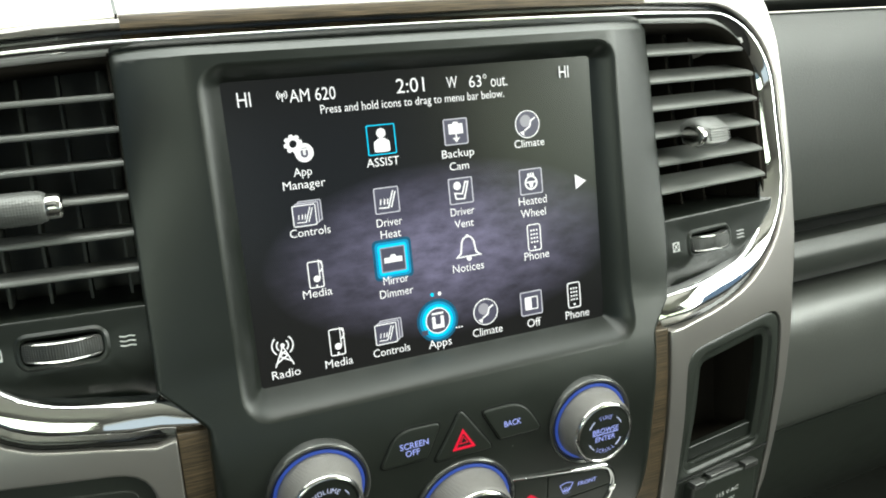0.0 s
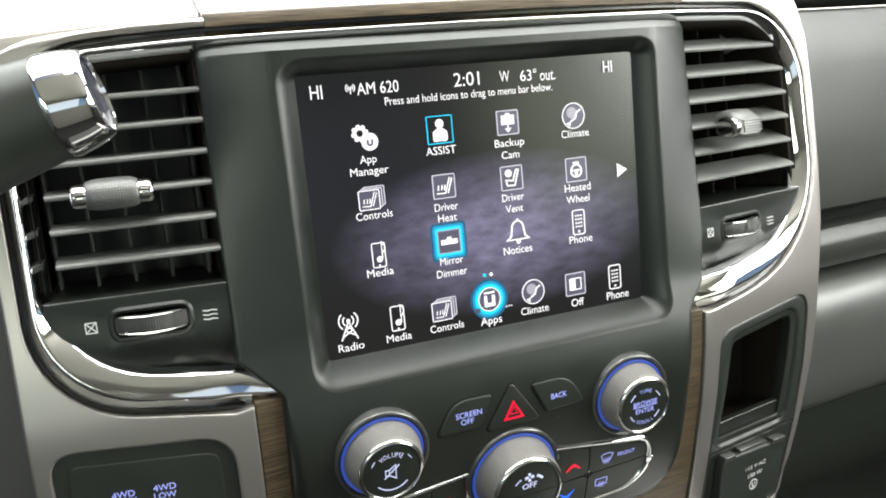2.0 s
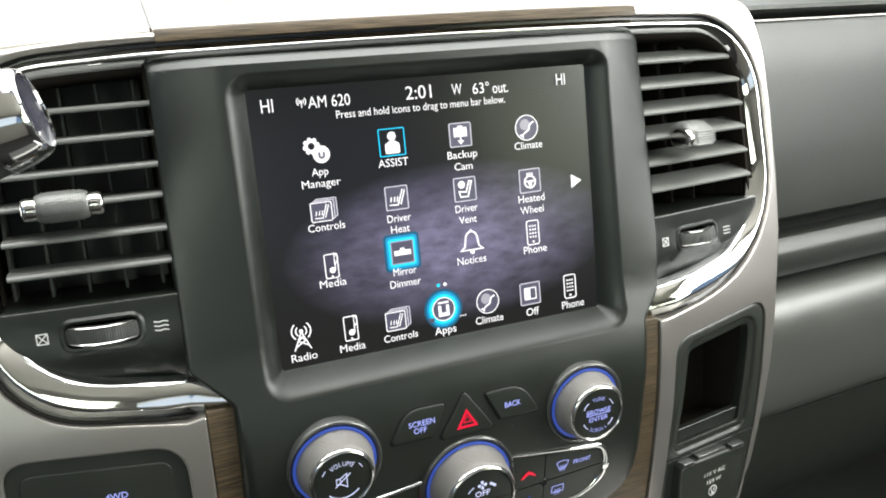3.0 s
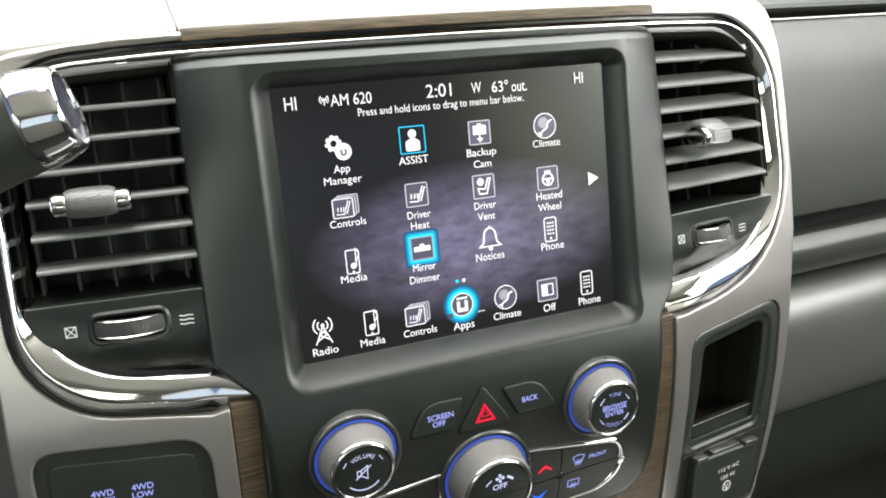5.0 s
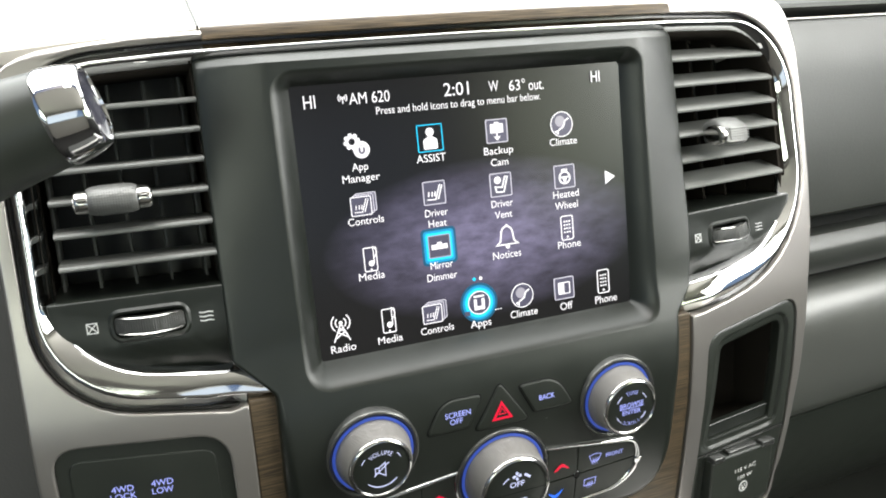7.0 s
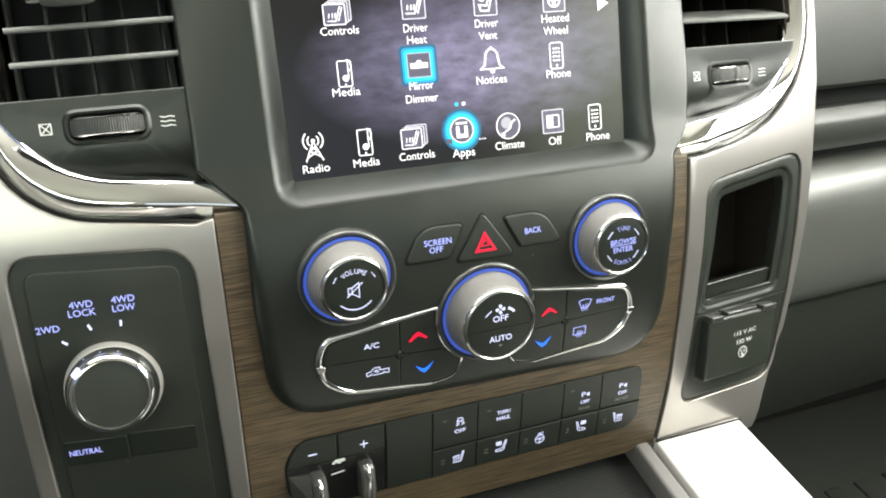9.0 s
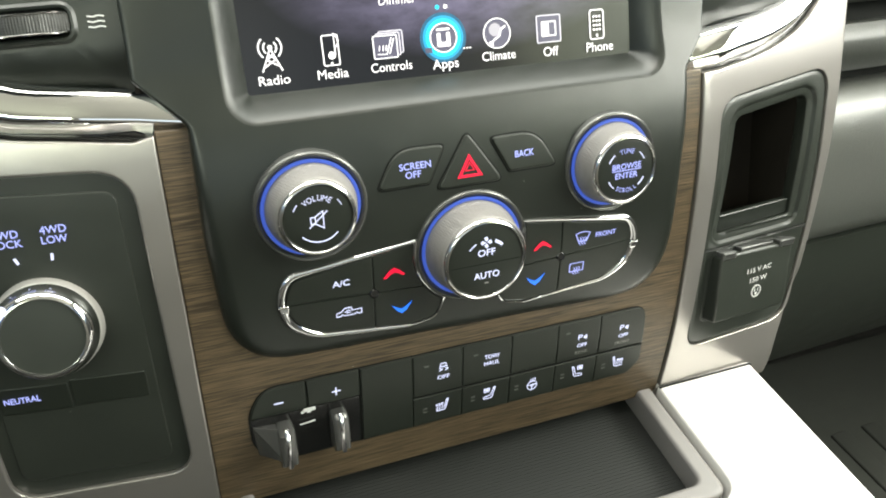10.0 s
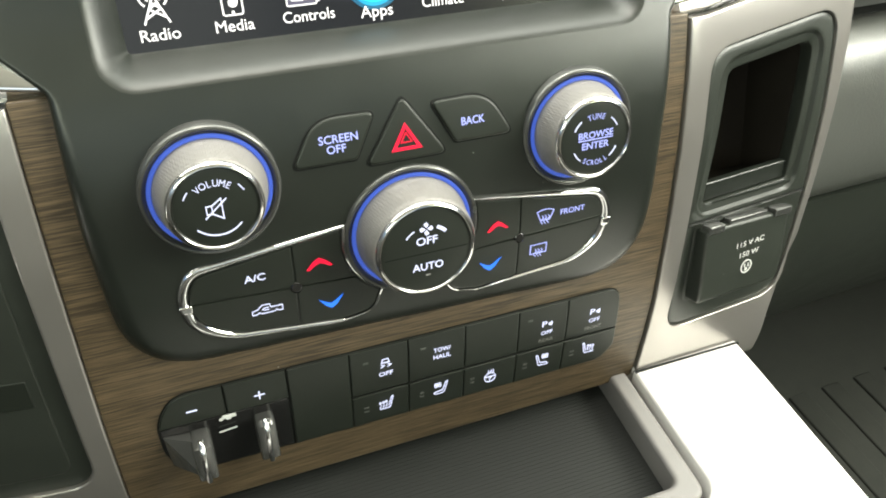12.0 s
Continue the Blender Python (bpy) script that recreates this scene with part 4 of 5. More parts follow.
def fan_art(f):
    yield "lettering", words("OFF", (0, 0.0042), 0.0080, 0.0031, f, bold=0.00005), LIT
    yield "lettering", words("AUTO", (0, -0.0065), 0.0118, 0.0030, f, bold=0.00005), LIT
    blades = [shape([(math.cos(radians(a + b)) * r, math.sin(radians(a + b)) * r) for r, b in ((0.15, 0), (0.7, -28), (1.0, -5), (0.9, 25), (0.5, 28))], (0, 0.0088), 0.0026, f) for a in (0, 90, 180, 270)]
    yield "fan_symbol", join(*blades), LIT
    yield "low_mark", ribbon([circle(0, 0, 0.0098, 6, 118, 142)], 0.0004, f=f), LIT
    yield "high_mark", ribbon([circle(0, 0, 0.0098, 6, 42, 66)], 0.0013, f=f), LIT
    yield "split_line", ribbon([[(-0.0160, -0.0012), (0.0160, -0.0012)]], 0.0004, f=f, proud=0.0001, thick=0.0), GAP
    yield "tell_tale", ribbon([[(-0.0009, -0.0105), (0.0009, -0.0105)]], 0.0006, f=f, proud=0.0002), FAINT


knob((-0.0714, -0.0160, -0.1116), 10, 0.0204, 0.0153, 0.0138, "silver volume knob with a glowing blue ring", volume_art)
knob((0.0672, -0.0158, -0.1128), 9, 0.0203, 0.0158, 0.0136, "silver tuning knob with a glowing blue ring", tune_art)
knob((-0.0022, -0.0112, -0.1412), 11, 0.0235, 0.0187, 0.0168, "large silver fan knob with a glowing blue ring", fan_art)


# ---- push buttons ----
def inset_points(outline):
    """A button's outline grown by its gap, with the corner radii kept."""
    grown = inset([p[:2] for p in outline], -0.0007)
    return [(*g, p[2] + 0.0005) if len(p) > 2 else g for g, p in zip(grown, outline)]


def button(outline, label, art):
    xs, zs = [p[0] for p in outline], [p[1] for p in outline]
    t = thing("push_button", (sum(xs) / len(xs), -0.008, sum(zs) / len(zs)), label, "button", "buttons under the screen")
    part("gap_line", slab(rounded(inset_points(outline), 0.0026, 6), CONTROL, 0.0003, 0.0002, 0.002, step=0.004), GAP, t, "dark gap")
    part("key_cap", slab(rounded(outline, 0.0022, 6), CONTROL, 0.0013, 0.0008, 0.003, step=0.004), KEY, t)
    for name, bm, mat in art:
        part(name, bm, mat, t)


ON = 0.0016
button([(-0.0125, -0.0936), (-0.0345, -0.0932, 0.014), (-0.0437, -0.1095), (-0.0208, -0.1095)], "black button lettered screen off", [("lettering", words("SCREEN", (-0.0267, -0.1007), 0.0138, 0.0028, CONTROL, ON, 0.00005), LITBLUE), ("lettering", words("OFF", (-0.0278, -0.1043), 0.0068, 0.0028, CONTROL, ON, 0.00005), LITBLUE)])
button([(0.0081, -0.0936), (0.0301, -0.0932, 0.014), (0.0393, -0.1095), (0.0164, -0.1095)], "black button lettered back", [("lettering", words("BACK", (0.0234, -0.1022), 0.0089, 0.0028, CONTROL, ON, 0.00005), LITBLUE)])
tri = [(0, 1.0), (-0.95, -0.62), (0.95, -0.62), (0, 1.0)]
button([(-0.0022, -0.0898), (-0.0180, -0.1127), (0.0132, -0.1127)], "black triangular hazard button with a red triangle", [("red_triangle", ribbon([tri], 0.00115, (-0.0024, -0.1053), 0.0051, CONTROL, ON), RED), ("inner_triangle", ribbon([tri], 0.00035, (-0.0024, -0.1049), 0.0021, CONTROL, ON), RED)])


# ---- climate panels ----
def clip(poly, a, b, c):
    """The piece of a polygon with a x + b z <= c."""
    out = []
    for p, q in zip(poly, poly[1:] + poly[:1]):
        dp, dq = a * p[0] + b * p[1] - c, a * q[0] + b * q[1] - c
        if dp <= 0:
            out.append(p)
        if dp * dq < 0:
            k = dp / (dp - dq)
            out.append((p[0] + (q[0] - p[0]) * k, p[1] + (q[1] - p[1]) * k))
    return out


def climate_panel(side, label, art):
    arc = [(0.0258 * math.cos(radians(a)), -0.1412 + 0.0258 * math.sin(radians(a))) for a in (-62, -50, -38, -26, -14, -2, 10, 19)]
    raw = [(0.0248, -0.1330, 0.001), (0.0830, -0.1392, 0.013), (0.0882, -0.1505, 0.030), (0.0856, -0.1640, 0.040), (0.0740, -0.1728, 0.040), (0.0290, -0.1768, 0.020), (0.0155, -0.1738, 0.012)] + [(x, z, 0.0) for x, z in arc[:-1]]
    mid, lean = -0.0026, 0.012
    line = rounded([(side * x + mid, z - lean * side * max(0.0, x - 0.025), r) for x, z, r in raw], 0, 10)
    t = thing("climate_panel", (side * 0.055, 0.004, -0.155), label, "button panel", "climate controls")
    wide = [1.0 + 0.9 * ease(0.062, 0.082, abs(x)) - 0.4 * ease(0.034, 0.022, abs(x)) for x, z in line]
    inner = inset(line, [0.0022 * w for w in wide])
    frame_ = grid([[(x, CONTROL(x, z) - h, z) for x, z in loop] for loop, h in ((line, -0.001), (line, 0.0004), (inset(line, [0.0006 * w for w in wide]), 0.0013), (inset(line, [0.0013 * w for w in wide]), 0.0012), (inset(line, [0.0020 * w for w in wide]), 0.0002), (inner, -0.002))], closed_v=True)
    part("chrome_frame", frame_, CHROME, t, "thin chrome frame", smooth=60)
    part("backing", slab(inset(line, 0.0018), CONTROL, -0.0006, 0.0002, 0.002, step=0.006), GAP, t, "black backing")
    xm, g = 0.0456, 0.00018
    for sx in (-1, 1):
        for sz in (-1, 1):
            edge = side * xm + mid
            piece = clip(inner, sx, 0.0, sx * edge - g)
            slope = 0.05 * side
            zc = -0.1550
            piece = clip(piece, sz * -slope, sz * 1.0, sz * (zc - slope * edge) - g)
            if len(piece) > 2:
                part("key_cap", slab(piece, CONTROL, 0.0006, 0.00045, 0.003, step=0.005, steps=2), KEY, t)
    part("nub", lathe([(0.0022, 0.0), (0.0022, 0.0009), (0.0016, 0.0014), (0.0, 0.0014)], 20), GLOSS, t, "small round centre nub", local=False).data.transform(Matrix.Translation((side * xm + mid, CONTROL(0, -0.155), -0.155)))
    part("clasp", slab(rounded([(side * 0.0878 + mid, -0.1535 - 0.0008 * side), (side * 0.0828 + mid, -0.1538 - 0.0008 * side), (side * 0.0828 + mid, -0.1572 - 0.0008 * side), (side * 0.0866 + mid, -0.1570 - 0.0008 * side)], 0.0008, 3), CONTROL, 0.0016, 0.0006, 0.003), CHROME, t, "bright clasp")
    for name, bm, mat in art:
        part(name, bm, mat, t)
    return t


LAID = 0.0010
up = [(-1.0, -0.50), (-0.45, 0.12), (0.0, 0.38), (0.45, 0.12), (1.0, -0.40), (0.80, -0.46), (0.32, -0.16), (0.0, -0.06), (-0.34, -0.22), (-0.78, -0.56)]
down = [(-1.0, 0.42), (-0.35, 0.02), (0.0, -0.12), (0.4, 0.10), (1.0, 0.55), (0.45, -0.30), (0.0, -0.60), (-0.45, -0.28)]
car = [(-2.0, -0.5), (-2.0, 0.1), (-1.3, 0.25), (-0.7, 0.85), (0.35, 0.85), (0.45, 0.30), (2.0, 0.30), (2.0, -0.5), (1.5, -0.5), (1.2, -0.25), (0.9, -0.5), (-0.8, -0.5), (-1.1, -0.25), (-1.4, -0.5), (-2.0, -0.5)]
climate_panel(-1, "black climate key panel with thin chrome frame", [
    ("lettering", words("A/C", (-0.0625, -0.1470), 0.0074, 0.0028, CONTROL, LAID, 0.00005), LIT),
    ("warmer_arrow", shape(up, (-0.0388, -0.1463), 0.0050, CONTROL, LAID), RED),
    ("cooler_arrow", shape(down, (-0.0356, -0.1651), 0.0048, CONTROL, LAID), BLUE),
    ("recirculation_symbol", ribbon([car, [(-0.7, 0.1), (-0.3, 0.35), (0.2, 0.35)], [(0.2, 0.0), (-0.5, 0.0)]], 0.00034, (-0.0597, -0.1619), 0.0028, CONTROL, LAID), LIT)])
fan_shape = [(-1.5, 0.9), (-0.8, 1.15), (0, 1.25), (0.8, 1.15), (1.5, 0.9), (0.8, -0.7), (-0.8, -0.7), (-1.5, 0.9)]
wave = [[(x + 0.22 * math.sin(v * 3.6), v * 0.75 - 0.55) for v in np.linspace(-1.1, 1.0, 9)] for x in (-0.55, 0.0, 0.55)]
climate_panel(1, "black defrost key panel with thin chrome frame", [
    ("lettering", words("FRONT", (0.0663, -0.1471), 0.0109, 0.0024, CONTROL, LAID, 0.00005), LITBLUE),
    ("warmer_arrow", shape(up, (0.0331, -0.1470), 0.0046, CONTROL, LAID), RED),
    ("cooler_arrow", shape(down, (0.0305, -0.1650), 0.0048, CONTROL, LAID), BLUE),
    ("front_defrost_symbol", ribbon([fan_shape] + wave, 0.00032, (0.0540, -0.1475), 0.0025, CONTROL, LAID), LITBLUE),
    ("rear_defrost_symbol", ribbon([[(-1.5, -0.7), (-1.5, 1.1), (1.5, 1.1), (1.5, -0.7), (-1.5, -0.7)]] + wave, 0.00032, (0.0522, -0.1630), 0.0024, CONTROL, LAID), LITBLUE)])


# ---- switch bank ----
SEAT = [(0.98, 1.0), (0.74, 0.96), (0.30, -0.42), (-0.72, -0.58), (-0.90, -0.78), (-0.72, -0.95), (0.36, -0.92), (0.56, -0.74), (0.98, 1.0)]


def seat_lines():
    lines = [[(0.98, 1.0), (0.76, 0.96), (0.36, -0.52)], [(0.98, 1.0), (0.60, -0.72), (0.36, -0.92), (-0.86, -0.90)]]
    for k in range(3):
        x = -0.82 + 0.40 * k
        lines.append([(x + 0.13 * v + 0.10 * math.sin(v * 5), -0.72 + v + 0.06 * k) for v in np.linspace(0, 1.0, 7)])
        lines.append([(x - 0.08, 0.06 + 0.06 * k), (x + 0.06, 0.32 + 0.06 * k), (x + 0.26, 0.10 + 0.06 * k)])
    return lines


def cooled_lines():
    return [SEAT] + [circle(-0.38 + 0.30 * math.cos(radians(a)), 0.62 + 0.26 * math.sin(radians(a)), 0.20, 8) for a in (35, 145, 215, 325)]


def wheel_lines():
    return [circle(0, -0.25, 0.8, 18), [(-0.75, -0.1), (0.75, -0.1)], [(0, -0.25), (0, -1.0)], [(-0.3, -0.1), (0, -0.5), (0.3, -0.1)]] + [[(x + 0.1 * math.sin(v * 4), 0.55 + v) for v in np.linspace(0, 0.6, 5)] for x in (-0.35, 0, 0.35)]


def switch_bank():
    t = thing("switch_bank", (0.0, 0.03, -0.215), "row of matt black switches with lit symbols", "switch panel")
    line = rounded([(0.0985, -0.1946, 0.008), (-0.1010, -0.1930, 0.022), (-0.1088, -0.2050, 0.022), (-0.1083, -0.2258, 0.018), (-0.0970, -0.2368, 0.014), (0.0935, -0.2372, 0.009), (0.0998, -0.2290, 0.006)], 0.006, 6)
    part("backing", slab(line, TIMBER, 0.0004, 0.0003, 0.004, step=0.008), GAP, t, "black backing")
    face = inset(line, 0.0006)
    g, on = 0.00016, 0.0021
    edges = (-0.0306, -0.0050, 0.0211, 0.0468, 0.0712, 0.2)
    keys = {}
    for k in range(5):
        piece = clip(clip(face, -1, 0, -edges[k] - g), 1, 0, edges[k + 1] - g)
        keys["top", k] = part("key_cap", slab(clip(piece, 0, -1, 0.2178 - g), TIMBER, 0.0017, 0.0005, 0.004, step=0.006), KEY, t)
        keys["low", k] = part("key_cap", slab(clip(piece, 0, 1, -0.2190 - g), TIMBER, 0.0015, 0.0005, 0.004, step=0.006), KEY, t)
    part("blank_key", slab(clip(clip(face, 1, 0, -0.0306 - g), -1, 0, 0.0562 - g), TIMBER, 0.0015, 0.0005, 0.004, step=0.008), KEY, t)
    mids = (-0.0153, 0.0102, 0.0345, 0.0609, 0.0854)

    def put(slot, name, bm, mat=LIT):
        part(name, bm, mat, keys[slot])

    skid = [[(-0.6, 0.25), (-0.45, 0.9), (0.45, 0.9), (0.6, 0.25), (-0.6, 0.25)], [(-0.75, 0.2), (0.75, 0.2)], [(-0.8, -0.1), (-0.2, -0.35), (-0.8, -0.7)], [(0.3, -0.1), (0.9, -0.35), (0.3, -0.7)]]
    put(("top", 0), "stability_symbol", ribbon(skid, 0.00034, (mids[0], -0.2034), 0.0027, TIMBER, on))
    put(("top", 0), "lettering", words("OFF", (mids[0], -0.2087), 0.0062, 0.0022, TIMBER, on, 0.00005))
    put(("top", 1), "lettering", words("TOW/", (mids[1], -0.2034), 0.0078, 0.0022, TIMBER, on, 0.00005))
    put(("top", 1), "lettering", words("HAUL", (mids[1], -0.2072), 0.0080, 0.0022, TIMBER, on, 0.00005))
    for k, low in ((3, "REAR"), (4, "FRONT")):
        put(("top", k), "lettering", words("P", (mids[k] - 0.0014, -0.2046), 0.0024, 0.0029, TIMBER, on, 0.00005))
        put(("top", k), "parking_symbol", join(*[ribbon([circle(0, 0, r, 5, -30, 30)], 0.00045, (mids[k] - 0.0002, -0.2050), 1.0, TIMBER, on) for r in (0.0011, 0.0018, 0.0025)]))
        put(("top", k), "lettering", words("OFF", (mids[k], -0.2096), 0.0056, 0.0021, TIMBER, on, 0.00005))
        put(("top", k), "lettering", words(low, (mids[k], -0.2139), 0.0072 if k == 3 else 0.0085, 0.0019, TIMBER, on), FAINT)
    for k, lines in enumerate((seat_lines(), cooled_lines(), wheel_lines(), cooled_lines(), seat_lines())):
        flip = -1 if k >= 3 else 1
        lines = [[(flip * x, z) for x, z in line_] for line_ in lines]
        put(("low", k), "symbol", ribbon(lines, 0.00032, (mids[k] - 0.0004, -0.2264 if k != 2 else -0.2275), 0.0034, TIMBER, on - 0.0002))
        put(("low", k), "tell_tale", ribbon([[(-0.0011, 0.0), (0.0011, 0.0)], [(-0.0011, -0.0022), (0.0011, -0.0022)]], 0.0009, (mids[k] - 0.0092, -0.2265), 1.0, TIMBER, on - 0.0003), DUCT)
    for k in (0, 1, 3):
        put(("top", k), "tell_tale", ribbon([[(-0.0012, 0.0), (0.0012, 0.0)]], 0.0010, (mids[k] - 0.0085, -0.2010), 1.0, TIMBER, on - 0.0002), DUCT)
    return line, face


BANK, BANK_FACE = switch_bank()


def brake_controller():
    t = thing("trailer_brake_controller", (-0.078, 0.03, -0.215), "black trailer brake control with two chrome-edged levers", "brake controller")
    g = 0.00025
    left = clip(BANK_FACE, 1, 0, -0.0566 - g)
    minus = clip(clip(left, 0, -1, 0.2085 - g), 1, 0, -0.0816 - g)
    plus = clip(clip(left, 0, -1, 0.2085 - g), -1, 0, 0.0816 - g)
    low = clip(left, 0, 1, -0.2085 - g)
    a = part("key_cap", slab(minus, TIMBER, 0.0016, 0.0006, 0.004, step=0.006), KEY, t)
    b = part("key_cap", slab(plus, TIMBER, 0.0016, 0.0006, 0.004, step=0.006), KEY, t)
    part("lower_plate", slab(low, TIMBER, 0.0006, 0.0006, 0.004, step=0.006), GLOSS, t, "glossy black lower plate")
    part("minus_mark", ribbon([[(-0.0021, 0), (0.0021, 0)]], 0.00055, (-0.0944, -0.2021), 1.0, TIMBER, 0.002), LIT, a)
    part("plus_mark", ribbon([[(-0.0021, 0), (0.0021, 0)], [(0, -0.0021), (0, 0.0021)]], 0.0005, (-0.0681, -0.2027), 1.0, TIMBER, 0.002), LIT, b)
    trailer = [(-1.3, -0.35), (-1.3, 0.15), (-0.9, 0.15), (-0.8, 0.6), (1.3, 0.6), (1.3, -0.1), (0.5, -0.1), (0.4, -0.4), (-0.2, -0.4), (-0.3, -0.1), (-0.7, -0.1), (-0.8, -0.35)]
    part("trailer_symbol", shape(trailer, (-0.0817, -0.2096), 0.0026, TIMBER, 0.0026), PRINT, t)
    part("gauge_mark", ribbon([[(-0.0036, -0.0004), (0.0036, 0.0004)]], 0.0006, (-0.0824, -0.2165), 1.0, TIMBER, 0.0022), PRINT, t)
    for x, out, wide in ((-0.0930, 0.0128, 0.0044), (-0.0675, 0.0088, 0.0044)):
        y0 = TIMBER(x, -0.215)
        side = [(y0 + 0.004, -0.2125), (y0 - out * 0.75, -0.2135), (y0 - out, -0.2155), (y0 - out + 0.0012, -0.2265), (y0 - out * 0.66, -0.2325), (y0 + 0.014, -0.2335)]
        rows = [[(x + dx, y + e * 0.0010, z - e * 0.0004) for y, z in side] for dx, e in ((-wide, 3.0), (-wide + 0.0004, 1.4), (-wide + 0.0012, 0.4), (-wide + 0.0024, 0), (wide - 0.0034, 0), (wide - 0.0022, 0.4), (wide - 0.0014, 1.4), (wide - 0.0010, 3.0))]
        lever = part("lever", grid(rows, closed_v=True, caps=True), SMOKE, t, "smoky grey lever")
        strip = [(y0 - out * 0.75 - 0.0003, -0.2130), (y0 - out - 0.0008, -0.2150), (y0 - out - 0.0010, -0.2200), (y0 - out + 0.0004, -0.2270), (y0 - out * 0.66 - 0.0006, -0.2335)]
        rows = [[(x + dx, y + dy, z) for y, z in strip] for dx, dy in ((-0.0016, 0.0010), (-0.0014, 0.0), (-0.0005, -0.0005), (0.0005, 0.0), (0.0007, 0.0010))]
        part("bright_edge", grid(rows), CHROME, lever, "chrome lever edge", smooth=60)
        if x < -0.07:
            wedge = [(-0.1072, TIMBER(0, -0.212) - 0.001, -0.2125), (-0.0953, y0 - out * 0.7, -0.2140), (-0.0953, y0 - out * 0.75, -0.2300), (-0.1062, TIMBER(0, -0.228) - 0.001, -0.2290)]
            rows = [wedge, [(px + 0.001, py + 0.008, pz) for px, py, pz in wedge]]
            part("wedge", grid(rows, closed_v=True, caps=True), SMOKE, lever, "smoky lever flank")


brake_controller()


# ---- drive selector ----
def drive_selector():
    t = thing("drive_selector", (-0.173, 0.02, -0.15), "black four wheel drive plate with a chrome-rimmed knob", "drive selector")
    rec = lambda x, z: SIDE(x, z) + 0.0030
    plate = part("plate", slab(inset(PLATE, -0.0006), rec, 0, 0.0010, 0.010, step=0.012), BLACK, t, "matt black plate")
    inner = rounded([(-0.2062, -0.0905), (-0.2052, -0.2215), (-0.1425, -0.2215), (-0.1432, -0.0950)], 0.006, 5)
    part("inset_plate", slab(inner, rec, 0.0006, 0.0006, 0.004, step=0.012), BLACK, plate)
    on = 0.0014
    for text, x, z, w in (("2WD", -0.2002, -0.1165, 0.0095), ("4WD", -0.1852, -0.1070, 0.0095), ("LOCK", -0.1853, -0.1108, 0.0112), ("4WD", -0.1680, -0.1068, 0.0095), ("LOW", -0.1682, -0.1108, 0.0093)):
        part("lettering", words(text, (x, z), w, 0.0030, rec, on, 0.00005), LITBLUE, plate)
    for x, z, a in ((-0.1945, -0.1236, 40), (-0.1834, -0.1179, 68), (-0.1705, -0.1177, 96)):
        d = (math.cos(radians(180 - a)) * 0.0014, math.sin(radians(180 - a)) * 0.0014)
        part("tick_mark", ribbon([[(x - d[0], z - d[1]), (x + d[0], z + d[1])]], 0.0010, f=rec, proud=on), LIT, plate)
    for x0, x1, text in ((-0.2045, -0.1772, "NEUTRAL"), (-0.1764, -0.1466, "")):
        key = part("key_cap", slab(rounded([(x0, -0.1722), (x0, -0.1850), (x1, -0.1858), (x1, -0.1734)], 0.0010, 3), rec, 0.0011, 0.0005, 0.003, step=0.005), KEY, t)
        if text:
            part("lettering", words(text, (-0.1955, -0.1782), 0.0140, 0.0027, rec, 0.0018, 0.00005), LITBLUE, key)
    k = thing("selector_knob", (-0.1775, 0.0085, -0.1462), "black selector knob with a bright chrome rim", "knob", "control knobs", turn=pose(0, 0, 0, 0, 0, -3))
    part("grip", lathe([(0.0208, -0.004), (0.0208, 0.003), (0.0206, 0.005), (0.0202, 0.008), (0.0197, 0.0108), (0.0192, 0.0116)], 160, 80, 0.00012, (1, 2, 3, 4)), SILVER, k, "ribbed satin grip", local=True, smooth=60)
    part("trim_ring", lathe([(0.0195, 0.0108), (0.0193, 0.0122), (0.0184, 0.0148), (0.0172, 0.0172), (0.0163, 0.0182), (0.0155, 0.0184), (0.0152, 0.0174)], 96), CHROME, k, "chrome rim", local=True, smooth=60)
    part("cap", lathe([(0.0154, 0.0166), (0.0150, 0.0175), (0.008, 0.0178), (0.0, 0.0178)], 72), BLACK, k, "flat black cap", local=True)
    mark = shape([(-0.0021, -0.0016), (0.0021, -0.0016), (0.0021, 0.0016), (-0.0021, 0.0016)], thick=0.001)
    mark.transform(pose(0.0172 * math.cos(radians(136)), -0.0176, 0.0172 * math.sin(radians(136)), 0, -46, 0) @ pose(0, 0, 0, -40))
    part("pointer_mark", mark, LIT, k, "white pointer mark", local=True)


drive_selector()


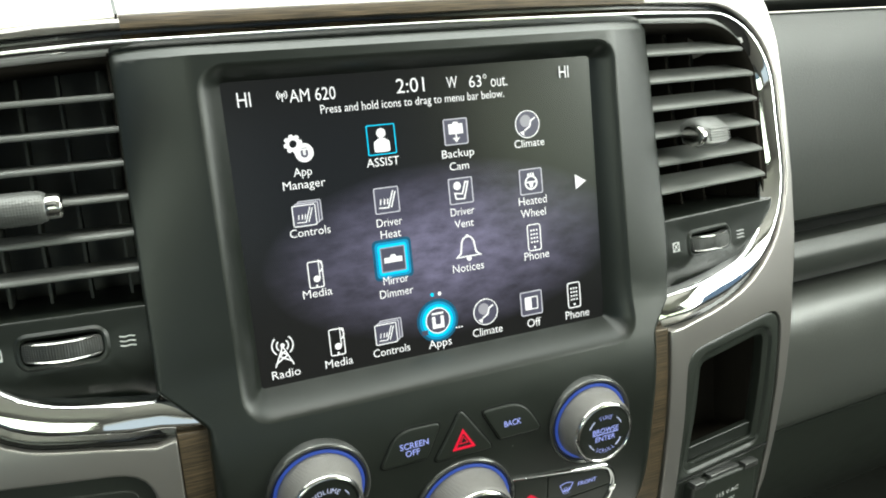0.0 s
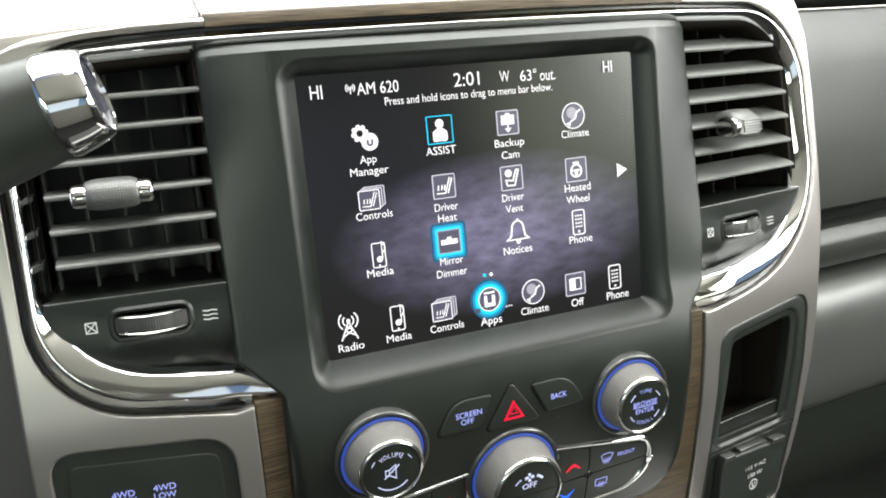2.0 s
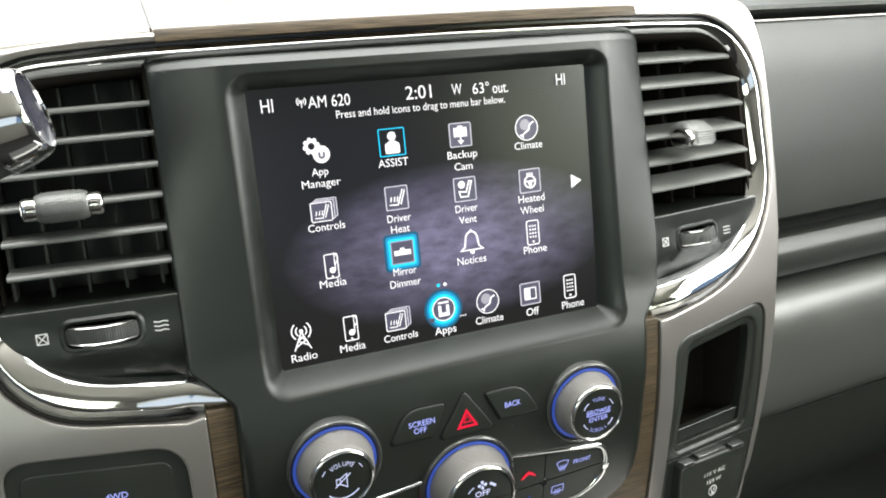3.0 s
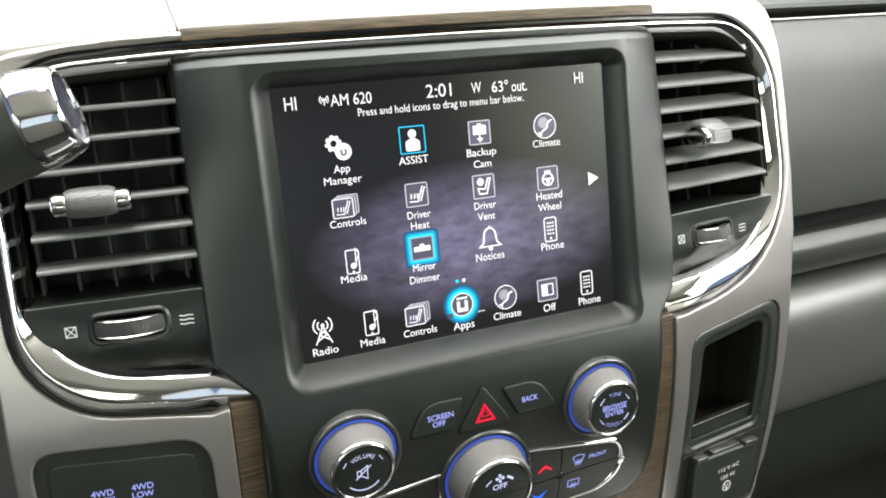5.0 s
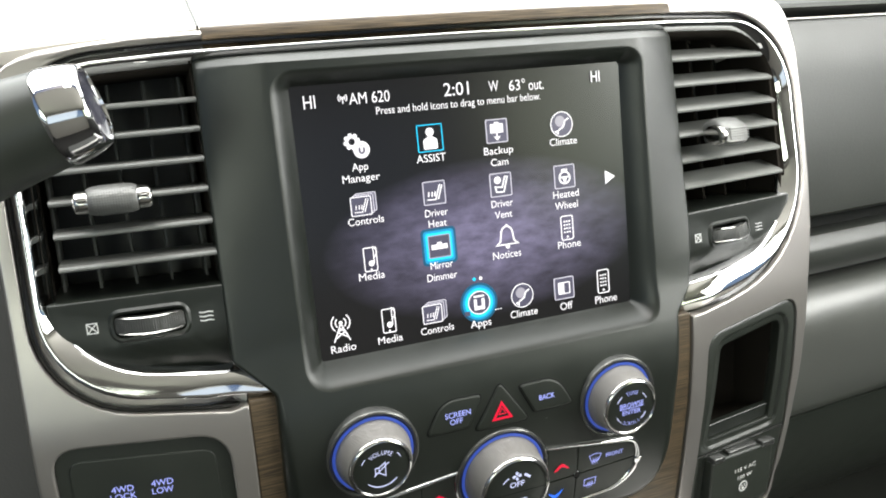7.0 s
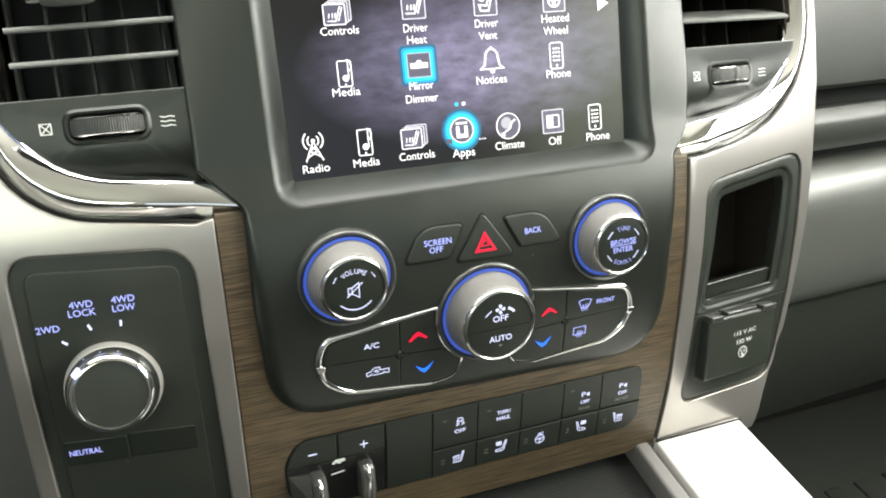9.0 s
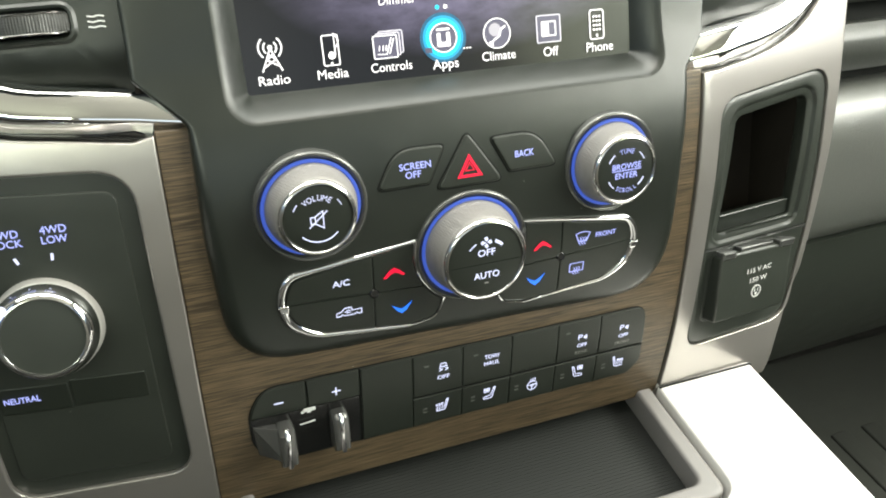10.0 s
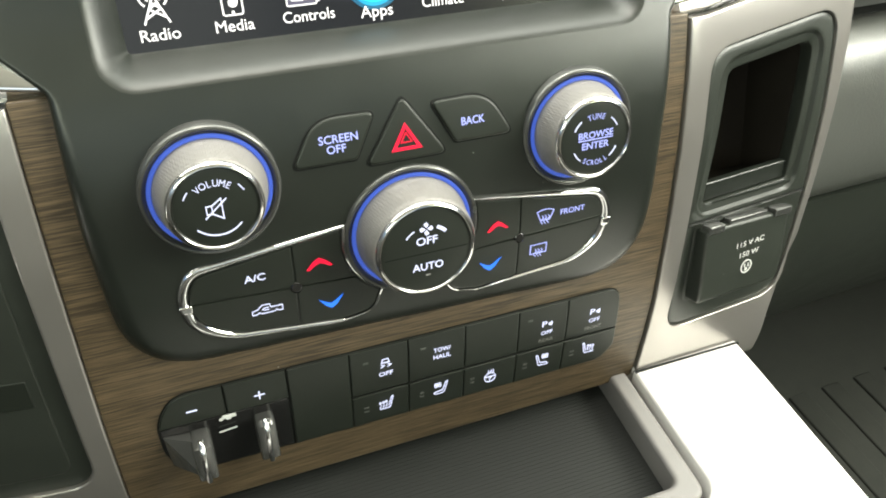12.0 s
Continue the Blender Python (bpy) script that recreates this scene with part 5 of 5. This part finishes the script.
# ---- storage pocket and outlet ----
def pocket_and_outlet():
    t = thing("storage_pocket", (0.17, 0.02, -0.16), "black open storage pocket in the panel", "storage pocket")
    rec = lambda x, z: SIDE(x, z) + 0.0020
    mouth = rounded([(0.1480, -0.1034, 0.005), (0.1416, -0.1640, 0.0025), (0.1968, -0.1640, 0.0025), (0.2008, -0.0974, 0.006)], 0.003, 6)
    cover = rounded([(0.1385, -0.1745), (0.1385, -0.2140), (0.1945, -0.2165), (0.1945, -0.1775)], 0.0025, 4)
    part("face_plate", slab(inset(POCKET, -0.0006), rec, 0.0010, 0.0030, 0.010, [(mouth, [(0.0074, 0.0), (0.0066, 0.0), (0.0056, 0.0003), (0.0047, 0.0015), (0.0042, 0.0020), (0.0010, 0.0024), (0.0003, 0.0029), (0.0, 0.0042), (0.0, 0.0095)])], step=0.010), BLACK, t, "charcoal face plate")
    tub = inset(mouth, -0.0002)
    # pocket inside coloured dark for its shade
    part("tub", grid([[(x, rec(x, z) + d, z) for x, z in loop] for loop, d in ((tub, 0.0080), (inset(tub, 0.001), 0.052))], closed_v=True), VOID, t, "dark pocket sides")
    part("rear_wall", box(0.132, 0.203, 0.046, 0.049, -0.172, -0.085), VOID, t, "dark pocket back")
    part("shelf", slab(rounded([(0.1438, -0.1548), (0.1426, -0.1636), (0.1970, -0.1636), (0.1976, -0.1548)], 0.0008, 3), rec, -0.0034, 0.0008, 0.0045, step=0.01), BEZEL, t, "charcoal pocket sill")
    part("split_line", ribbon([[(0.1312, -0.1710), (0.17, -0.1712), (0.2105, -0.1716)]], 0.0007, f=rec, proud=0.0012, thick=0.001), GAP, t, "dark split line")
    # lip in a lighter material stands in for the split line's highlight
    part("edge_lip", ribbon([[(0.1314, -0.1719), (0.17, -0.1721), (0.2102, -0.1725)]], 0.0008, f=rec, proud=0.0018, thick=0.001), COLLAR, t, "thin lip, paler to show the highlight below the split line")
    part("raised_lip", ribbon([[(0.1446, -0.1632), (0.1972, -0.1645)]], 0.0011, f=rec, proud=0.0019, thick=0.001), BEZEL, t)
    o = thing("power_outlet", (0.171, 0.02, -0.195), "black hinged power outlet cover with white print", "power outlet")
    part("frame", slab(inset(cover, -0.0022), rec, 0.0012, 0.0010, 0.004, step=0.008), BLACK, o)
    body = slab(cover, lambda x, z: rec(x, z) - 0.002 * ease(-0.178, -0.21, z), 0.0082, 0.0016, 0.010, step=0.008)
    lid = part("cover", body, BLACK, o, "hinged charcoal cover")
    for x0, x1 in ((0.1392, 0.1490), (0.1545, 0.1800), (0.1830, 0.1948)):
        part("hinge_tab", slab(rounded([(x0, -0.1725 - 0.05 * (x0 - 0.1385)), (x0, -0.1768 - 0.05 * (x0 - 0.1385)), (x1, -0.1768 - 0.05 * (x1 - 0.1385)), (x1, -0.1725 - 0.05 * (x1 - 0.1385))], 0.0008, 3), rec, 0.0090 if x0 < 0.15 or x0 > 0.181 else 0.0066, 0.0007, 0.006), COLLAR, o)
    f = lambda x, z: rec(x, z) - 0.002 * ease(-0.178, -0.21, z)
    part("lettering", words("115 V AC", (0.1690, -0.1880), 0.0185, 0.0027, f, 0.0087, 0.00003, 0.04), PRINT, lid)
    part("lettering", words("150 W", (0.1690, -0.1938), 0.0128, 0.0027, f, 0.0087, 0.00003, 0.04), PRINT, lid)
    part("outlet_symbol", ribbon([circle(0, 0, 1.0, 20), [(-0.35, -0.1), (-0.35, 0.5)], [(0.35, -0.1), (0.35, 0.5)], circle(0, -0.45, 0.18, 8)], 0.0006, (0.1684, -0.2012), 0.0034, f, 0.0087), PRINT, lid)


pocket_and_outlet()


# ---- column shift lever ----
def shift_lever():
    axis = Vector((0.9515, -0.177, 0.2518)).normalized()
    rim = Vector((-0.1795, -0.0711, 0.0587))
    turn = axis.to_track_quat("-Y", "Z").to_matrix().to_4x4()
    t = thing("shift_lever", rim, "black shift lever with a chrome end cap", "shift lever", turn=turn)
    chrome = [(0.0163, -0.0022), (0.0170, -0.0010), (0.0170, 0.0002), (0.0161, 0.0060), (0.0151, 0.0100), (0.0143, 0.0119), (0.0136, 0.0127), (0.0128, 0.0128), (0.0124, 0.0095)]
    part("end_cap", lathe(chrome, 96), CHROME, t, "bright chrome end cap", local=True, smooth=60)
    part("lens", lathe([(0.0127, 0.0106), (0.0125, 0.0116), (0.0117, 0.0113), (0.008, 0.0104), (0.0, 0.0101)], 64), LENS, t, "dark glossy end lens", local=True)
    rows = []
    for k in range(17):
        u = k / 16
        r = 0.0165 + 0.0043 * math.sin(min(1, u * 3) * math.pi / 2) - 0.006 * u
        side = -0.55 * u * u * 0.25
        rows.append([(side + r * math.cos(2 * math.pi * i / 40), 0.0005 + 0.16 * u, -0.05 * u * u + r * math.sin(2 * math.pi * i / 40)) for i in range(40)])
    part("shaft", grid(rows, closed_v=True, caps=True), BLACK, t, "black tapered shaft", local=True, smooth=60)


shift_lever()


# ---- the display's picture ----
def on_screen(name, bm, mat, parent=None, label=""):
    return part(name, bm, mat, parent or screen_thing, label)


def caption(text, x, z, w, h, parent):
    on_screen("caption", words(text, (x, z), w, h, proud=0.0008), WHITE, parent)


def rrect(w, h, r=0.15, n=4):
    """A closed rounded frame about the origin, of half sizes w and h."""
    pts = rounded([(w, h), (-w, h), (-w, -h), (w, -h)], r, n)
    return pts + [pts[0]]


def icon(name, solids=(), lines=(), dims=(), at=(0, 0), size=0.006, w=0.0004, tile=None, halo=None, mat=None, backs=()):
    root = None
    for k, line in enumerate(backs):
        b = on_screen(name if root is None else "rear_card", shape(line[:-1], at, size, proud=0.00020 + 0.0001 * k, thick=0.00005), TILE, root)
        root = root or b
        on_screen("outline", ribbon([line], w, at, size, proud=0.00024 + 0.0001 * k, thick=0.00003), EDGE, root)
    if halo:
        for k, m in enumerate(HALOS):
            b = on_screen(name if root is None else "halo", shape(halo(k)[:-1], at, size, proud=0.00022 + 0.00006 * k, thick=0.0001), m, root)
            root = root or b
    if tile:
        b = on_screen(name if root is None else "tile", shape(tile[:-1], at, size, proud=0.00045, thick=0.0001), GLOSS if mat is CYAN else TILE, root)
        root = root or b
        on_screen("outline", ribbon([tile], 0.00045, at, size, proud=0.0006), (DIMWHITE if halo else EDGE) if mat is None else mat, root)
    art = []
    if lines:
        art.append(ribbon(lines, w, at, size, proud=0.0007))
    art += [shape(s, at, size, proud=0.00065, thick=0.0001) for s in solids]
    if art:
        b = on_screen(name if root is None else "picture", join(*art), WHITE, root)
        root = root or b
    if dims:
        on_screen("shading", join(*[shape(s, at, size, proud=0.00055, thick=0.0001) for s in dims]), DIMWHITE, root)
    return root


HALOS = [glow("halo_far", (0.0, 0.10, 0.20), 0.6), glow("halo_mid", (0.0, 0.26, 0.50), 0.9), glow("halo_near", (0.0, 0.55, 0.90), 1.0)]


def gear(cx, cz, r, n=8):
    pts = []
    for k in range(n * 4):
        a = 2 * math.pi * (k + 0.5) / (n * 4)
        pts.append((cx + (r if k % 4 in (0, 1) else r * 0.76) * math.cos(a), cz + (r if k % 4 in (0, 1) else r * 0.76) * math.sin(a)))
    return pts + [pts[0]]


def seat_pic(dx=0.0, dz=0.0, s=0.62):
    return [[(dx + s * x, dz + s * z) for x, z in line] for line in ([(-0.9, -0.7), (0.1, -0.75), (0.7, 0.9)], [(0.4, -0.75), (0.95, 0.8)], [(-0.7, -0.4), (-0.62, 0.15)], [(-0.3, -0.4), (-0.22, 0.15)], [(0.02, -0.4), (0.12, 0.15)])]


status = [("HI", -0.0790, 0.0583, 0.0056, 0.0060), ("AM 620", -0.0499, 0.0583, 0.0202, 0.0054), ("2:01", -0.0051, 0.0588, 0.0134, 0.0064), ("W", 0.0152, 0.0586, 0.0054, 0.0052), ("63°", 0.0284, 0.0583, 0.0092, 0.0056), ("out.", 0.0392, 0.0572, 0.0086, 0.0044), ("HI", 0.0745, 0.0592, 0.0053, 0.0058), ("Press and hold icons to drag to menu bar below.", -0.0030, 0.0517, 0.0885, 0.0036)]
for text, x, z, w, h in status:
    on_screen("status_text", words(text, (x, z), w, h, proud=0.0008), WHITE)
icon("antenna_symbol", lines=[circle(0, 0.1, 0.45, 6, -50, 50), circle(0, 0.1, 0.85, 6, -50, 50), circle(0, 0.1, 0.45, 6, 130, 230), circle(0, 0.1, 0.85, 6, 130, 230), [(0, 0.1), (0, -1.0)], circle(0, 0.1, 0.12, 8)], at=(-0.0630, 0.0588), size=0.0025, w=0.00045)

a = icon("app_icon", solids=[disc(0.32, -0.28, 0.72)], lines=[gear(-0.45, 0.45, 0.62), circle(-0.45, 0.45, 0.38, 18)], at=(-0.0583, 0.0357), size=0.0057, w=0.0010)
on_screen("plain_mark", join(ribbon([[(-0.0011, 0.0012), (-0.0011, -0.0004)] + [(0.0011 * math.cos(radians(q)), -0.0004 + 0.0011 * math.sin(radians(q))) for q in range(190, 360, 20)] + [(0.0011, 0.0012)]], 0.0009, (-0.0565, 0.0340), 1.0, proud=0.0012), ribbon([[(-0.0012, 0.0019), (0.0012, 0.0019)]], 0.0003, (-0.0565, 0.0342), 1.0, proud=0.0012)), TILE, a)
caption("App", -0.0582, 0.0262, 0.0080, 0.0036, a)
caption("Manager", -0.0582, 0.0208, 0.0186, 0.0036, a)

a = icon("assist_icon", solids=[disc(0, 0.48, 0.36), rounded([(0.62, -0.92), (0.62, -0.15), (0.2, 0.12), (-0.2, 0.12), (-0.62, -0.15), (-0.62, -0.92)], 0.18, 4)], lines=[], tile=rrect(1.08, 1.08, 0.08), at=(-0.0212, 0.0362), size=0.0060, mat=CYAN)
caption("ASSIST", -0.0216, 0.0264, 0.0154, 0.0038, a)
a = icon("camera_icon", solids=[[(0.62, 0.62), (-0.62, 0.62), (-0.62, -0.18), (0.62, -0.18)], [(0.25, 0.62), (0.18, 0.78), (-0.18, 0.78), (-0.25, 0.62)], [(0.32, -0.48), (0.0, -0.85), (-0.32, -0.48)]], lines=[[(0, -0.18), (0, -0.55)]], tile=rrect(1.0, 1.0, 0.12), at=(0.0151, 0.0362), size=0.0058, w=0.0006)
caption("Backup", 0.0152, 0.0264, 0.0163, 0.0037, a)
caption("Cam", 0.0152, 0.0204, 0.0098, 0.0037, a)


def climate_icon(at, size):
    return icon("climate_icon", solids=[[(-0.7, -0.55), (-0.35, -0.85), (-0.30, -0.45)]], lines=[[(-0.3, -0.45), (0.15, -0.20), (0.3, 0.25), (0.65, 0.45)]], dims=[disc(-0.15, 0.25, 0.45)], tile=circle(0, 0, 1.0, 32), at=at, size=size, w=0.0008, mat=WHITE)


a = climate_icon((0.0527, 0.0361), 0.0064)
caption("Climate", 0.0529, 0.0272, 0.0162, 0.0038, a)


def stack_icon(at, size):
    back = [[(x + d, z + d * 0.62) for x, z in rrect(0.95, 0.85, 0.12)] for d in (0.50, 0.25)]
    return icon("controls_icon", lines=seat_pic(0, 0, 0.75), backs=back, tile=rrect(0.95, 0.85, 0.12), at=at, size=size, w=0.00045, mat=WHITE)


a = stack_icon((-0.0597, 0.0072), 0.0053)
caption("Controls", -0.0581, 0.0000, 0.0180, 0.0036, a)
a = icon("heated_seat_icon", lines=seat_pic(0, 0, 0.8), tile=rrect(1.0, 1.0, 0.12), at=(-0.0217, 0.0090), size=0.0057, w=0.0006)
caption("Driver", -0.0216, -0.0009, 0.0122, 0.0037, a)
caption("Heat", -0.0215, -0.0063, 0.0098, 0.0037, a)
a = icon("vented_seat_icon", solids=[disc(-0.3, 0.42, 0.34, 8)], lines=[[(-0.55, -0.15), (-0.45, -0.62), (0.25, -0.65), (0.65, 0.65), (0.42, 0.68), (0.1, -0.25), (-0.55, -0.15)]], tile=rrect(1.0, 1.0, 0.12), at=(0.0150, 0.0087), size=0.0059, w=0.0007)
caption("Driver", 0.0148, -0.0009, 0.0122, 0.0037, a)
caption("Vent", 0.0151, -0.0067, 0.0098, 0.0037, a)
a = icon("heated_wheel_icon", solids=[[(-0.22, -0.1), (0.22, -0.1), (0.1, -0.5), (-0.1, -0.5)]], lines=[circle(0, -0.1, 0.52, 20), [(-0.5, -0.05), (0.5, -0.05)], [(-0.22, 0.42), (-0.22, 0.68)], [(0, 0.42), (0, 0.7)], [(0.22, 0.42), (0.22, 0.68)]], tile=rrect(1.0, 1.0, 0.12), at=(0.0523, 0.0086), size=0.0060, w=0.0008)
caption("Heated", 0.0524, -0.0006, 0.0154, 0.0039, a)
caption("Wheel", 0.0522, -0.0066, 0.0138, 0.0039, a)


def media_icon(at, size):
    return icon("media_icon", solids=[disc(0.05, -0.35, 0.26, 12), disc(0, -0.86, 0.09, 8)], lines=[rrect(0.55, 1.0, 0.14), [(0.30, -0.35), (0.30, 1.05)] + [(0.30 + 0.28 * math.sin(u), 1.05 - 0.30 * u) for u in np.linspace(0.1, 3.0, 7)]], dims=[], at=at, size=size, w=0.00048)


a = media_icon((-0.0580, -0.0193), 0.0058)
caption("Media", -0.0582, -0.0275, 0.0132, 0.0037, a)
a = icon("mirror_dimmer_icon", solids=[[(0.75, 0.18), (0.25, 0.18), (0.18, 0.38), (-0.18, 0.38), (-0.25, 0.18), (-0.75, 0.18), (-0.75, -0.25), (0.75, -0.25)]], tile=rrect(0.98, 0.95, 0.06), halo=lambda k: rrect(1.62 - 0.2 * k, 1.62 - 0.2 * k, 0.45 - 0.08 * k, 8), at=(-0.0216, -0.0181), size=0.0058)
caption("Mirror", -0.0214, -0.0276, 0.0122, 0.0038, a)
caption("Dimmer", -0.0217, -0.0336, 0.0162, 0.0038, a)
bell = [(-0.95, -0.62), (-0.62, -0.35)] + [(-0.52 * math.cos(u), 0.25 + 0.62 * math.sin(u)) for u in np.linspace(0, math.pi, 11)] + [(0.62, -0.35), (0.95, -0.62), (-0.95, -0.62)]
a = icon("bell_icon", solids=[disc(0, -0.78, 0.20, 12), disc(0, 0.92, 0.12, 10)], lines=[bell], at=(0.0161, -0.0187), size=0.0064, w=0.0008)
caption("Notices", 0.0153, -0.0278, 0.0162, 0.0039, a)


def phone_icon(at, size):
    keys = [disc(x, z, 0.085, 6) for x in (-0.24, 0, 0.24) for z in (0.55, 0.25, -0.05, -0.35)] + [disc(0, -0.75, 0.10, 8)]
    return icon("phone_icon", solids=keys, lines=[rrect(0.55, 1.0, 0.2)], at=at, size=size, w=0.0005)


a = phone_icon((0.0518, -0.0189), 0.0064)
caption("Phone", 0.0524, -0.0278, 0.0138, 0.0040, a)
icon("page_arrow", solids=[[(-0.8, 1.0), (0.9, 0.0), (-0.8, -1.0)]], at=(0.0800, 0.0053), size=0.0037)
on_screen("page_dot", shape(disc(-0.0043, -0.0381, 0.0009)), CYAN)
on_screen("page_dot", shape(disc(-0.0006, -0.0381, 0.0009)), WHITE)

tower = [[(-0.65, -1.0), (0, 0.45), (0.65, -1.0)], [(-0.52, -0.72), (0.30, -0.25)], [(0.52, -0.72), (-0.30, -0.25)], [(-0.3, -0.25), (0.16, 0.08)], [(0.3, -0.25), (-0.16, 0.08)]]
arcs = [circle(0, 0.5, r, 8, a0, a0 + 100) for r in (0.42, 0.75) for a0 in (-50, 130)]
a = icon("radio_icon", lines=tower + arcs, solids=[disc(0, 0.5, 0.16, 10)], at=(-0.0765, -0.0512), size=0.0062, w=0.0006)
caption("Radio", -0.0764, -0.0608, 0.0126, 0.0037, a)
a = media_icon((-0.0521, -0.0514), 0.0060)
caption("Media", -0.0523, -0.0608, 0.0128, 0.0037, a)
a = stack_icon((-0.0288, -0.0522), 0.0054)
caption("Controls", -0.0270, -0.0604, 0.0180, 0.0037, a)
a = icon("apps_icon", solids=[[(x, z) for x, z in rounded([(-0.5, 0.35), (-0.5, -0.62), (0.5, -0.62), (0.5, 0.35), (0.22, 0.35), (0.22, -0.3), (-0.22, -0.3), (-0.22, 0.35)], 0.08, 3)], [(0.5, 0.66), (-0.5, 0.66), (-0.5, 0.5), (0.5, 0.5)]], tile=circle(0, 0, 1.0, 28), halo=lambda k: circle(0, 0, 1.75 - 0.22 * k, 32), at=(-0.0027, -0.0508), size=0.0060, mat=WHITE)
on_screen("corner_mark", ribbon([[(-0.0016, 0), (0.0016, 0)]], 0.0022, (-0.0100, -0.0555), proud=0.0011), TILE, a)
on_screen("dots_mark", ribbon([[(k * 0.0014, 0), (k * 0.0014 + 0.0008, 0)] for k in (-1, 0, 1)], 0.0005, (0.0072, -0.0560), proud=0.0009), WHITE, a)
caption("Apps", -0.0028, -0.0616, 0.0118, 0.0039, a)
a = climate_icon((0.0223, -0.0512), 0.0063)
caption("Climate", 0.0224, -0.0606, 0.0160, 0.0039, a)
a = icon("off_icon", solids=[[(0.0, 0.5), (-0.55, 0.5), (-0.55, -0.5), (0.0, -0.5)]], lines=[rrect(0.58, 0.52, 0.05)], tile=rrect(1.0, 1.0, 0.12), at=(0.0475, -0.0514), size=0.0058, w=0.0005)
caption("Off", 0.0480, -0.0613, 0.0076, 0.0041, a)
a = phone_icon((0.0720, -0.0516), 0.0064)
caption("Phone", 0.0731, -0.0615, 0.0138, 0.0041, a)
